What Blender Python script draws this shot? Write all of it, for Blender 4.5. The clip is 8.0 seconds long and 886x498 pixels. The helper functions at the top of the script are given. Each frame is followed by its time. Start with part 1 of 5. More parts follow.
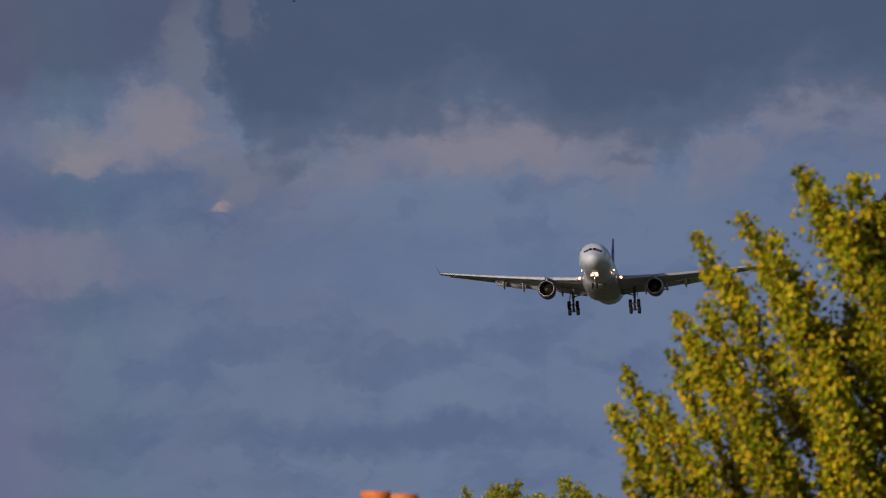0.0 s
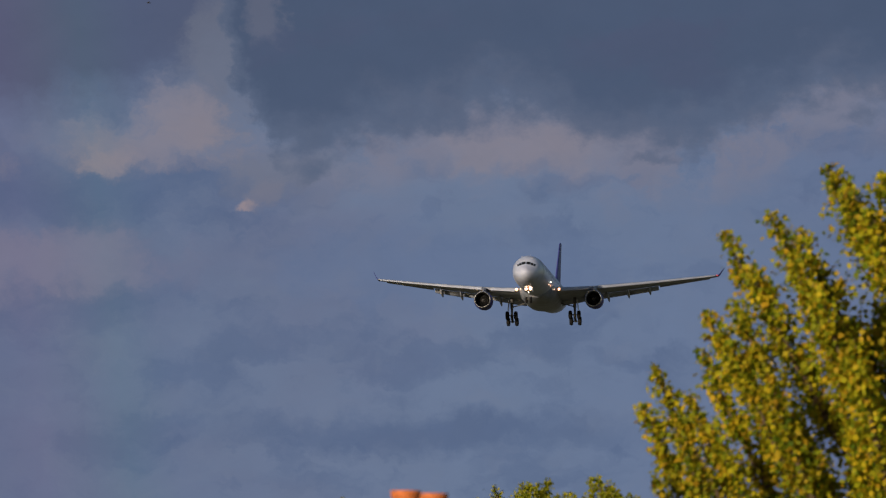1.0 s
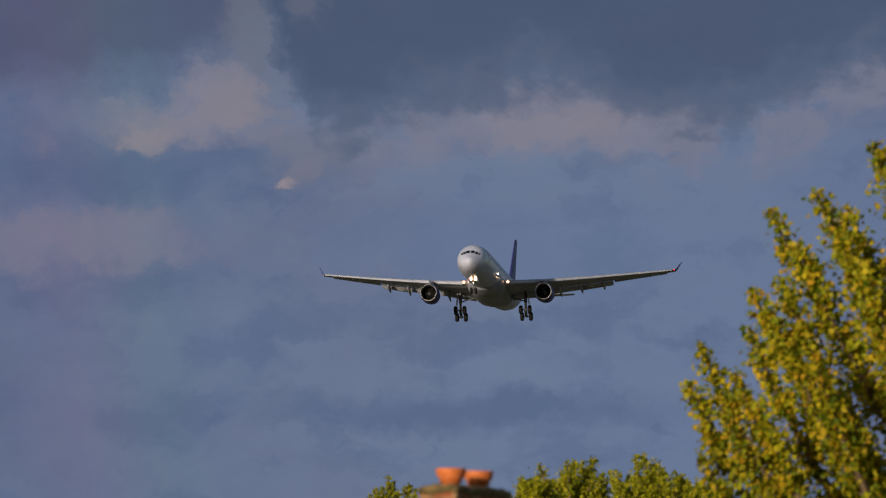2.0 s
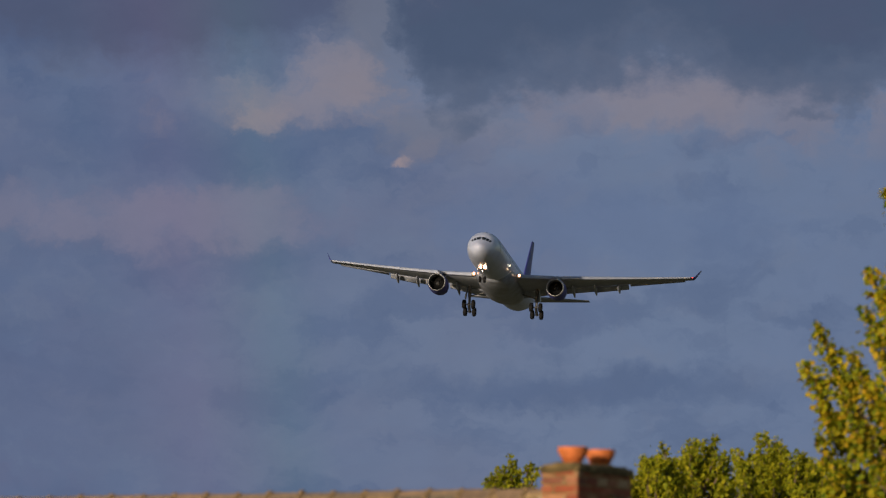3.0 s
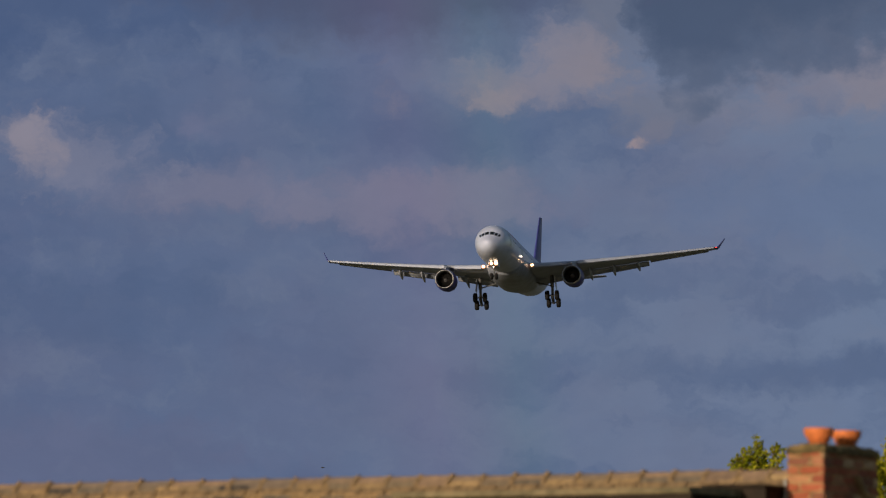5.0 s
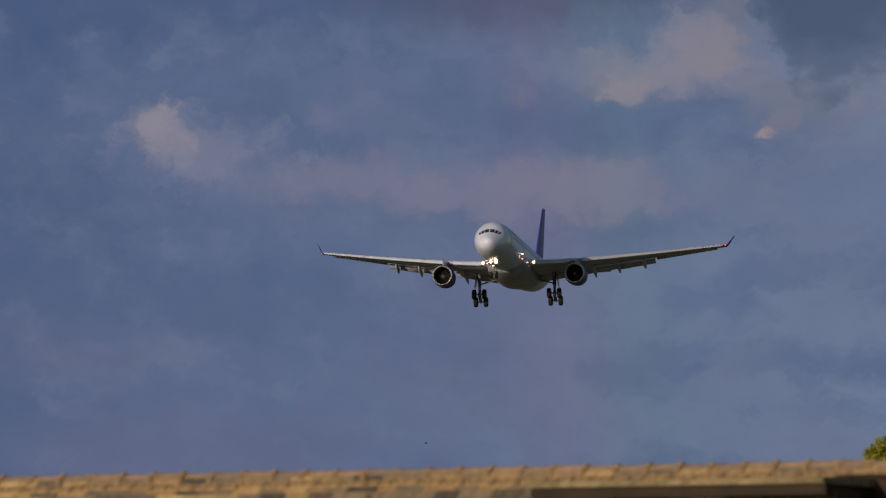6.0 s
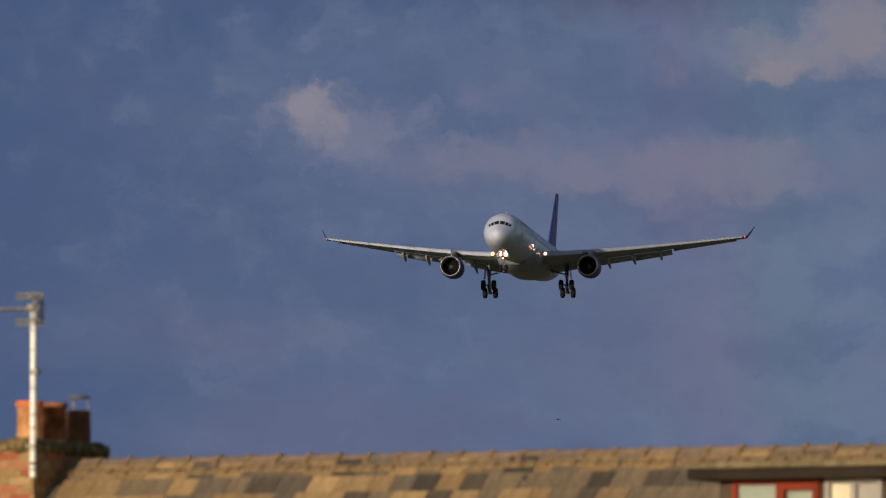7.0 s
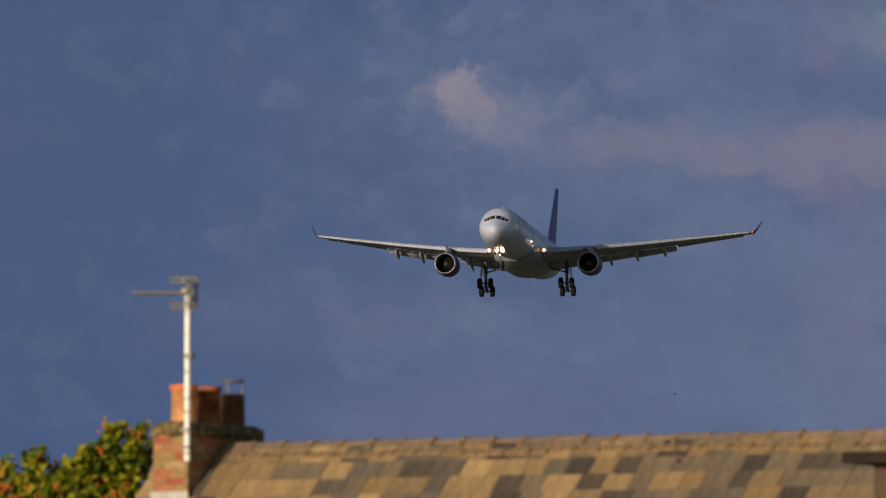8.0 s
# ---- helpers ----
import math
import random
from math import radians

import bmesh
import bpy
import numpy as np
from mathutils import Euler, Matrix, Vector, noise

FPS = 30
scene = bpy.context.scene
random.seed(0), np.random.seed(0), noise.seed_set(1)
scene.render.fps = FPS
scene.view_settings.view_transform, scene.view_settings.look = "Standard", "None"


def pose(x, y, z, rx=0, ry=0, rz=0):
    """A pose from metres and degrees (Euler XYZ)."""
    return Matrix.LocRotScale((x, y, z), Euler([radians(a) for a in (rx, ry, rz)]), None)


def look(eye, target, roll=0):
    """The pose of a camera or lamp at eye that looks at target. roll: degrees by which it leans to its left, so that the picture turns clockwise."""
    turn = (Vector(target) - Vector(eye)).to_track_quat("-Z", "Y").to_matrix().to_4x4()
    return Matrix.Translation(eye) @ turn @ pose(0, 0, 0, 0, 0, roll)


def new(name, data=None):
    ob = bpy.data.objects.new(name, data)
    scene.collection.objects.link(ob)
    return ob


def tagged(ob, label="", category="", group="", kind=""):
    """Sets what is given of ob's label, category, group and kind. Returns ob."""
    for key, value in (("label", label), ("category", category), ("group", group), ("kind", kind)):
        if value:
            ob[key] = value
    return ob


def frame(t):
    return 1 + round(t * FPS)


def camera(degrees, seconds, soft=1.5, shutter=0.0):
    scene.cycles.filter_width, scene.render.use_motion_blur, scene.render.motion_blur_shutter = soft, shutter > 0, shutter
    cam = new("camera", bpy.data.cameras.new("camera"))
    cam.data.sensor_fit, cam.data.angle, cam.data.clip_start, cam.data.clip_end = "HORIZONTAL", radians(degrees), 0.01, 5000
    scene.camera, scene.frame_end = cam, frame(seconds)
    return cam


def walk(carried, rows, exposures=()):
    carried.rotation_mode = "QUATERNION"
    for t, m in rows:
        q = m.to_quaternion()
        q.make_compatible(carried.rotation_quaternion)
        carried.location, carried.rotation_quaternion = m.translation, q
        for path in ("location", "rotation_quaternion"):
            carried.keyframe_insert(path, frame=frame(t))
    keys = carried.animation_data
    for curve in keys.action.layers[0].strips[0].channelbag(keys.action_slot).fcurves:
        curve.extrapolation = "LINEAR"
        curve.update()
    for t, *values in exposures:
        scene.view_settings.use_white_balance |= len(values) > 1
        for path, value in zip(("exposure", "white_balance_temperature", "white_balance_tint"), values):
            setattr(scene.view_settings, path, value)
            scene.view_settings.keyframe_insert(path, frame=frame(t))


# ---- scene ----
EYE_Z = 1.7
cam = camera(5.0, 8.0, soft=1.25)
# a long lens, wide open, focused on the far aircraft
cam.data.dof.use_dof = True
cam.data.dof.focus_distance = 1500.0
cam.data.dof.aperture_fstop = 8.4
# seconds, heading to the right of +y, tilt above the level, in degrees
PAN = [
    (0.0, 2.1549, 3.8855), (0.5, 2.1102, 3.8855), (1.0, 1.9857, 3.8807), (1.2, 1.9633, 3.8679), (2.3, 1.5361, 3.7193), (2.5, 1.3757, 3.7026),
    (3.0, 1.0419, 3.6333), (3.5, 0.7084, 3.5983), (4.0, 0.4135, 3.5789), (4.5, 0.0000, 3.5376), (4.7, -0.1295, 3.5337), (5.8, -0.9790, 3.4867),
    (6.0, -1.1043, 3.4720), (6.5, -1.4536, 3.4437), (7.0, -1.9867, 3.3629), (7.5, -2.4101, 3.3335), (8.0, -2.8576, 3.2700)
]
walk(cam, [(t, pose(0, 0, EYE_Z, 90 + el, 0, -az)) for t, az, el in PAN])

# ---- light ----
SUN_AZ, SUN_EL = 213.0, 9.5   # clockwise from +y: behind the camera, to its left
world = bpy.data.worlds.new("world")
scene.world = world
world.use_nodes = True
wn = world.node_tree.nodes
sky_tex = wn.new("ShaderNodeTexSky")
sky_tex.sky_type = "NISHITA"
sky_tex.sun_disc = False
sky_tex.sun_elevation = radians(SUN_EL)
sky_tex.sun_rotation = radians(SUN_AZ)
world.node_tree.links.new(sky_tex.outputs[0], wn["Background"].inputs[0])
wn["Background"].inputs[1].default_value = 0.072
sun_data = bpy.data.lights.new("sun", "SUN")
sun_data.energy = 3.9
sun_data.angle = radians(0.6)
sun_data.color = (1.0, 0.82, 0.59)
sun = new("sun", sun_data)
a, e = radians(SUN_AZ), radians(SUN_EL)
sun.matrix_world = look((math.sin(a) * math.cos(e) * 100, math.cos(a) * math.cos(e) * 100, math.sin(e) * 100), (0, 0, 0))

# ---- tools ----
def part(name, bm, material, parent=None, label="", smooth=False):
    """Links a bmesh as one mesh object, under a thing or a part."""
    me = bpy.data.meshes.new(name)
    bm.normal_update()
    bm.to_mesh(me)
    bm.free()
    for m in material if isinstance(material, (list, tuple)) else (material,):
        me.materials.append(m)
    if smooth:
        me.polygons.foreach_set("use_smooth", [True] * len(me.polygons))
    ob = new(name, me)
    ob.parent = parent
    if label:
        tagged(ob, label)
    return ob


def piece(name, me, parent, m):
    """A piece on shared mesh data."""
    ob = new(name, me)
    ob.parent = parent
    ob.matrix_basis = m
    return ob


def thing(name, label, category, m=None, group="", kind=""):
    ob = new(name)
    ob.empty_display_size = 0.2
    if m is not None:
        ob.matrix_basis = m
    return tagged(ob, label, category, group, kind)


def mesh_of(bm, name, *materials):
    me = bpy.data.meshes.new(name)
    bm.normal_update()
    bm.to_mesh(me)
    bm.free()
    for m in materials:
        me.materials.append(m)
    return me


def box(bm, x0, x1, y0, y1, z0, z1, bevel=0.0, m=None):
    r = bmesh.ops.create_cube(bm, size=1.0)
    v = r["verts"]
    bmesh.ops.scale(bm, verts=v, vec=(x1 - x0, y1 - y0, z1 - z0))
    bmesh.ops.translate(bm, verts=v, vec=((x0 + x1) / 2, (y0 + y1) / 2, (z0 + z1) / 2))
    if bevel:
        edges = list({e for w in v for e in w.link_edges})
        v = list({w for f in bmesh.ops.bevel(bm, geom=edges, offset=bevel, segments=1, affect="EDGES")["faces"] for w in f.verts} | {w for w in v if w.is_valid})
    if m is not None:
        bmesh.ops.transform(bm, matrix=m, verts=v)
    return v


def rings(bm, secs, close=True, cap0=True, cap1=True):
    """Skins a row of point rings."""
    rows = [[bm.verts.new(p) for p in s] for s in secs]
    n = len(rows[0])
    for a, b in zip(rows, rows[1:]):
        for i in range(n if close else n - 1):
            j = (i + 1) % n
            bm.faces.new((a[i], a[j], b[j], b[i]))
    if cap0:
        bm.faces.new(list(reversed(rows[0])))
    if cap1:
        bm.faces.new(rows[-1])
    return rows


def circle(c, r, axis="z", n=24, ry=None):
    ry = r if ry is None else ry
    out = []
    for k in range(n):
        t = 2 * math.pi * k / n
        a, b = r * math.cos(t), ry * math.sin(t)
        out.append({"z": (c[0] + a, c[1] + b, c[2]), "y": (c[0] + a, c[1], c[2] + b), "x": (c[0], c[1] + a, c[2] + b)}[axis])
    return out


def rod(bm, p, q, r, r2=None, n=8):
    p, q = Vector(p), Vector(q)
    d = (q - p).normalized()
    s = d.orthogonal().normalized()
    w = d.cross(s)
    r2 = r if r2 is None else r2
    secs = []
    for c, rad in ((p, r), (q, r2)):
        secs.append([c + (s * math.cos(2 * math.pi * k / n) + w * math.sin(2 * math.pi * k / n)) * rad for k in range(n)])
    rings(bm, secs)


def lathe(bm, prof, c, axis="z", n=24, cap0=True, cap1=True):
    """A turned body: rows of (along, radius)."""
    secs = []
    for h, r in prof:
        o = {"z": (c[0], c[1], c[2] + h), "y": (c[0], c[1] + h, c[2]), "x": (c[0] + h, c[1], c[2])}[axis]
        secs.append(circle(o, max(r, 1e-3), axis, n))
    rings(bm, secs, True, cap0, cap1)


# ---- materials ----
def material(name, base, rough=0.6, metal=0.0, spread=0.12, scale=6.0, grain=60.0, bump=0.15, second=None, islands=False, objects=False, coat=0.0):
    """Paint, stone, clay and so on: a base colour that varies at two scales, with fine relief."""
    m = bpy.data.materials.new(name)
    m.use_nodes = True
    nt = m.node_tree
    bs = nt.nodes["Principled BSDF"]
    bs.inputs["Roughness"].default_value = rough
    bs.inputs["Metallic"].default_value = metal
    bs.inputs["Coat Weight"].default_value = coat
    co = nt.nodes.new("ShaderNodeTexCoord")
    big = nt.nodes.new("ShaderNodeTexNoise")
    big.inputs["Scale"].default_value = scale
    big.inputs["Detail"].default_value = 5
    fine = nt.nodes.new("ShaderNodeTexNoise")
    fine.inputs["Scale"].default_value = grain
    fine.inputs["Detail"].default_value = 3
    for n in (big, fine):
        nt.links.new(co.outputs["Object"], n.inputs["Vector"])
    ramp = nt.nodes.new("ShaderNodeValToRGB")
    c2 = second or tuple(c * (1 - 2.2 * spread) for c in base)
    ramp.color_ramp.elements[0].position, ramp.color_ramp.elements[0].color = 0.35, (*c2, 1)
    ramp.color_ramp.elements[1].position, ramp.color_ramp.elements[1].color = 0.68, (*(min(1, c * (1 + spread)) for c in base), 1)
    nt.links.new(big.outputs["Fac"], ramp.inputs[0])
    mix = nt.nodes.new("ShaderNodeMix")
    mix.data_type, mix.blend_type = "RGBA", "OVERLAY"
    mix.inputs[0].default_value = min(1.0, spread * 2.5)
    nt.links.new(ramp.outputs[0], mix.inputs[6])
    nt.links.new(fine.outputs["Fac"], mix.inputs[7])
    out = mix.outputs[2]
    if islands or objects:
        src = nt.nodes.new("ShaderNodeNewGeometry" if islands else "ShaderNodeObjectInfo")
        hsv = nt.nodes.new("ShaderNodeHueSaturation")
        rng = nt.nodes.new("ShaderNodeMapRange")
        rng.inputs[3].default_value, rng.inputs[4].default_value = 0.6, 1.3
        nt.links.new(src.outputs["Random Per Island" if islands else "Random"], rng.inputs[0])
        nt.links.new(rng.outputs[0], hsv.inputs["Value"])
        nt.links.new(out, hsv.inputs["Color"])
        out = hsv.outputs[0]
    nt.links.new(out, bs.inputs["Base Color"])
    bp = nt.nodes.new("ShaderNodeBump")
    bp.inputs["Strength"].default_value = bump
    bp.inputs["Distance"].default_value = 0.01
    nt.links.new(fine.outputs["Fac"], bp.inputs["Height"])
    nt.links.new(bp.outputs[0], bs.inputs["Normal"])
    return m


def picked(name, colours, rough=0.75, islands=False, scale=9.0, bump=0.4, lichen=0.6):
    """Pieces that differ: each takes one of the colours, with blotches and grain on it."""
    m = material(name, colours[0], rough, 0, 0.14, scale, 70.0, bump)
    nt = m.node_tree
    ramp = nt.nodes.new("ShaderNodeValToRGB")
    cr = ramp.color_ramp
    cr.interpolation = "CONSTANT"
    while len(cr.elements) < len(colours):
        cr.elements.new(0.5)
    for k, c in enumerate(colours):
        cr.elements[k].position, cr.elements[k].color = k / len(colours), (*c, 1)
    src = nt.nodes.new("ShaderNodeNewGeometry" if islands else "ShaderNodeObjectInfo")
    nt.links.new(src.outputs["Random Per Island" if islands else "Random"], ramp.inputs[0])
    mix = next(n for n in nt.nodes if n.bl_idname == "ShaderNodeMix")
    old = next(n for n in nt.nodes if n.bl_idname == "ShaderNodeValToRGB" and n != ramp)
    tint = nt.nodes.new("ShaderNodeMix")
    tint.data_type, tint.blend_type = "RGBA", "MULTIPLY"
    tint.inputs[0].default_value = 1.0
    old.color_ramp.elements[0].color, old.color_ramp.elements[1].color = (0.72, 0.7, 0.64, 1), (1.1, 1.08, 1.0, 1)
    nt.links.new(ramp.outputs[0], tint.inputs[6])
    nt.links.new(old.outputs[0], tint.inputs[7])
    # pale lichen in small spots
    co = next(n for n in nt.nodes if n.bl_idname == "ShaderNodeTexCoord")
    spots = nt.nodes.new("ShaderNodeTexNoise")
    spots.inputs["Scale"].default_value = 17.0
    spots.inputs["Detail"].default_value = 4
    nt.links.new(co.outputs["Object"], spots.inputs["Vector"])
    where = nt.nodes.new("ShaderNodeMapRange")
    where.inputs[1].default_value, where.inputs[2].default_value = 0.60, 0.70
    where.inputs[4].default_value = lichen
    nt.links.new(spots.outputs["Fac"], where.inputs[0])
    crust = nt.nodes.new("ShaderNodeMix")
    crust.data_type = "RGBA"
    crust.inputs[7].default_value = (0.46, 0.37, 0.20, 1)
    nt.links.new(where.outputs[0], crust.inputs[0])
    nt.links.new(tint.outputs[2], crust.inputs[6])
    nt.links.new(crust.outputs[2], mix.inputs[6])
    return m


def leaf_material(name, colours, through_light=0.35):
    m = bpy.data.materials.new(name)
    m.use_nodes = True
    nt = m.node_tree
    bs = nt.nodes["Principled BSDF"]
    bs.inputs["Roughness"].default_value = 0.6
    bs.inputs["Specular IOR Level"].default_value = 0.2
    geo = nt.nodes.new("ShaderNodeNewGeometry")
    ramp = nt.nodes.new("ShaderNodeValToRGB")
    cr = ramp.color_ramp
    while len(cr.elements) < len(colours):
        cr.elements.new(0.5)
    for k, c in enumerate(colours):
        cr.elements[k].position, cr.elements[k].color = k / (len(colours) - 1), (*c, 1)
    nt.links.new(geo.outputs["Random Per Island"], ramp.inputs[0])
    co = nt.nodes.new("ShaderNodeTexCoord")
    nz = nt.nodes.new("ShaderNodeTexNoise")
    nz.inputs["Scale"].default_value = 1.3
    nt.links.new(co.outputs["Object"], nz.inputs["Vector"])
    rng = nt.nodes.new("ShaderNodeMapRange")
    rng.inputs[1].default_value, rng.inputs[2].default_value = 0.3, 0.7
    rng.inputs[3].default_value, rng.inputs[4].default_value = 0.75, 1.25
    nt.links.new(nz.outputs["Fac"], rng.inputs[0])
    hsv = nt.nodes.new("ShaderNodeHueSaturation")
    nt.links.new(ramp.outputs[0], hsv.inputs["Color"])
    nt.links.new(rng.outputs[0], hsv.inputs["Value"])
    nt.links.new(hsv.outputs[0], bs.inputs["Base Color"])
    tr = nt.nodes.new("ShaderNodeBsdfTranslucent")
    nt.links.new(hsv.outputs[0], tr.inputs["Color"])
    mx = nt.nodes.new("ShaderNodeMixShader")
    mx.inputs[0].default_value = through_light
    nt.links.new(bs.outputs[0], mx.inputs[1])
    nt.links.new(tr.outputs[0], mx.inputs[2])
    nt.links.new(mx.outputs[0], nt.nodes["Material Output"].inputs["Surface"])
    return m


def glowing(name, colour, strength):
    m = bpy.data.materials.new(name)
    m.use_nodes = True
    bs = m.node_tree.nodes["Principled BSDF"]
    bs.inputs["Base Color"].default_value = (*colour, 1)
    bs.inputs["Emission Color"].default_value = (*colour, 1)
    bs.inputs["Emission Strength"].default_value = strength
    return m


# white, slat, grey and belly paints toned cool and dark to carry cloud shade
M_WHITE = material("shade_toned_white_paint", (0.49, 0.535, 0.73), 0.36, 0, 0.05, 0.5, 6.0, 0.01, coat=0.2)
M_SLAT = material("shade_toned_slat_paint", (0.34, 0.375, 0.50), 0.5, 0, 0.05, 0.6, 5.0, 0.01)
M_GREY = material("shade_toned_grey_paint", (0.30, 0.32, 0.40), 0.45, 0, 0.06, 0.6, 5.0, 0.02)
M_BELLY = material("shade_toned_belly_paint", (0.265, 0.285, 0.365), 0.35, 0, 0.16, 0.7, 5.0, 0.02)
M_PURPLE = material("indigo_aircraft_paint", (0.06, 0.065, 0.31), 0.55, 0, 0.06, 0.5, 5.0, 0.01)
M_RED = material("red_lettering_paint", (0.36, 0.05, 0.09), 0.4, 0, 0.05, 2.0, 9.0, 0.01)
M_LIP = material("polished_metal", (0.38, 0.38, 0.41), 0.5, 1.0, 0.04, 2.0, 10.0, 0.01)
M_DARKMETAL = material("dark_metal", (0.016, 0.016, 0.018), 0.6, 0.0, 0.1, 4.0, 20.0, 0.05)
M_DUCT = material("grey_duct_lining", (0.11, 0.115, 0.13), 0.6, 0, 0.1, 3.0, 20.0, 0.03)
M_STRUT = material("gear_steel", (0.10, 0.10, 0.11), 0.5, 0.3, 0.1, 3.0, 15.0, 0.03)
M_RUBBER = material("rubber", (0.012, 0.012, 0.014), 0.8, 0, 0.1, 5.0, 40.0, 0.1)
M_COCKPIT = material("cockpit_glass", (0.015, 0.018, 0.024), 0.08, 0, 0.03, 2.0, 9.0, 0.0)
M_LAMP = glowing("landing_light", (1.0, 0.66, 0.42), 16.0)
# emissive orange that imitates the lens halo round a landing light
M_LAMP_HALO = glowing("lamp_halo_glow", (1.0, 0.45, 0.20), 1.1)
M_LAMP_SMALL = glowing("runway_light", (1.0, 0.85, 0.65), 8.0)
M_NAV = glowing("red_navigation_light", (1.0, 0.06, 0.05), 1.1)

M_SLATE = picked("stone_slate", [(0.295, 0.200, 0.108), (0.088, 0.070, 0.056), (0.375, 0.255, 0.135), (0.170, 0.130, 0.095), (0.245, 0.172, 0.100), (0.060, 0.050, 0.046), (0.440, 0.305, 0.160), (0.190, 0.146, 0.104), (0.115, 0.096, 0.082), (0.325, 0.222, 0.118), (0.145, 0.120, 0.098), (0.270, 0.182, 0.092)], lichen=0.18)
M_SLATE_ALL = picked("stone_slate_lower", [(0.30, 0.23, 0.14), (0.12, 0.105, 0.09), (0.36, 0.27, 0.15), (0.20, 0.175, 0.15), (0.27, 0.21, 0.14), (0.40, 0.30, 0.17)], islands=True)
M_RIDGE = picked("ridge_tile_clay", [(0.244, 0.174, 0.126), (0.199, 0.153, 0.126), (0.279, 0.190, 0.135), (0.225, 0.156, 0.117)], lichen=0.35)
M_MORTAR = material("mortar", (0.25, 0.165, 0.085), 0.9, 0, 0.2, 12.0, 90.0, 0.5)
M_MOSS = material("mossy_mortar", (0.22, 0.15, 0.065), 0.95, 0, 0.25, 14.0, 90.0, 0.8, second=(0.055, 0.042, 0.014))
M_BRICK = picked("red_brick", [(0.42, 0.115, 0.06), (0.34, 0.085, 0.04), (0.46, 0.15, 0.08), (0.38, 0.12, 0.06), (0.46, 0.22, 0.12), (0.35, 0.09, 0.045), (0.56, 0.38, 0.25), (0.30, 0.08, 0.045), (0.40, 0.17, 0.10), (0.24, 0.09, 0.055)], 0.85)
M_BRICK_MOSSY = picked("lichened_brick", [(0.42, 0.15, 0.08), (0.38, 0.26, 0.13), (0.44, 0.18, 0.10), (0.34, 0.22, 0.10), (0.46, 0.30, 0.17), (0.36, 0.11, 0.06), (0.45, 0.22, 0.13)], 0.9)
M_JOINT = material("brick_joint", (0.36, 0.25, 0.12), 0.95, 0, 0.2, 9.0, 80.0, 0.6, second=(0.16, 0.14, 0.06))
M_CLAY = material("terracotta", (0.62, 0.17, 0.045), 0.75, 0, 0.1, 9.0, 60.0, 0.2)
M_BUFF = material("buff_chimney_clay", (0.66, 0.36, 0.16), 0.8, 0, 0.14, 7.0, 60.0, 0.25, second=(0.46, 0.20, 0.08))
# stained clay, its colour also darkened for the shadow of the first pot
M_STAINED_SHADED = material("stained_shaded_clay", (0.36, 0.12, 0.04), 0.85, 0, 0.2, 9.0, 60.0, 0.25, second=(0.07, 0.03, 0.018))
M_SOOT = material("sooty_clay", (0.17, 0.07, 0.03), 0.9, 0, 0.2, 7.0, 60.0, 0.3)
M_LEAD = material("lead_flashing", (0.42, 0.42, 0.41), 0.6, 0.2, 0.1, 8.0, 50.0, 0.1)
M_FELT = material("roofing_felt", (0.038, 0.033, 0.027), 0.9, 0, 0.15, 6.0, 80.0, 0.3)
M_DARKWOOD = material("dark_stained_wood", (0.022, 0.014, 0.009), 0.6, 0, 0.15, 5.0, 60.0, 0.2)
for m_ in (M_FELT, M_DARKWOOD, M_RUBBER, M_DARKMETAL):
    m_.node_tree.nodes["Principled BSDF"].inputs["Specular IOR Level"].default_value = 0.12
M_REDWOOD = material("red_brown_window_wood", (0.22, 0.032, 0.010), 0.65, 0, 0.1, 5.0, 60.0, 0.1)
M_REDWOOD.node_tree.nodes["Principled BSDF"].inputs["Specular IOR Level"].default_value = 0.15
M_CREAM = material("cream_paint", (0.66, 0.58, 0.42), 0.5, 0, 0.05, 5.0, 40.0, 0.05)
M_BLIND = material("pale_green_blind", (0.30, 0.35, 0.30), 0.8, 0, 0.06, 4.0, 50.0, 0.1)
M_GREYBOARD = material("grey_board", (0.30, 0.28, 0.26), 0.6, 0, 0.08, 4.0, 50.0, 0.1)
M_WALL = material("rendered_wall", (0.55, 0.50, 0.42), 0.9, 0, 0.1, 2.0, 60.0, 0.4)
M_ALU = material("galvanised_steel", (0.86, 0.86, 0.85), 0.45, 0.0, 0.06, 9.0, 50.0, 0.05)
M_AERIAL = material("weathered_aluminium", (0.25, 0.24, 0.22), 0.5, 0.5, 0.08, 9.0, 50.0, 0.05)
M_FELT_EDGE = material("weathered_felt_edge", (0.21, 0.165, 0.095), 0.9, 0, 0.2, 9.0, 80.0, 0.4, second=(0.10, 0.085, 0.045))
M_POST = material("brown_timber", (0.05, 0.029, 0.013), 0.7, 0, 0.15, 5.0, 60.0, 0.2)
M_BARK = material("bark", (0.16, 0.11, 0.07), 0.9, 0, 0.2, 8.0, 60.0, 0.8)
M_FEATHER = material("dark_feathers", (0.03, 0.03, 0.035), 0.8, 0, 0.1, 20.0, 90.0, 0.1)
M_GROUND = material("grass_ground", (0.075, 0.085, 0.045), 0.95, 0, 0.25, 0.02, 3.0, 0.5, second=(0.10, 0.085, 0.04))
M_LEAF_POPLAR = leaf_material("poplar_leaf", [(0.075, 0.125, 0.005), (0.19, 0.225, 0.007), (0.34, 0.33, 0.010), (0.45, 0.37, 0.012), (0.47, 0.29, 0.016)])
M_LEAF_FAR = leaf_material("hedge_leaf", [(0.123, 0.162, 0.006), (0.246, 0.270, 0.010), (0.380, 0.346, 0.011), (0.302, 0.302, 0.010)])
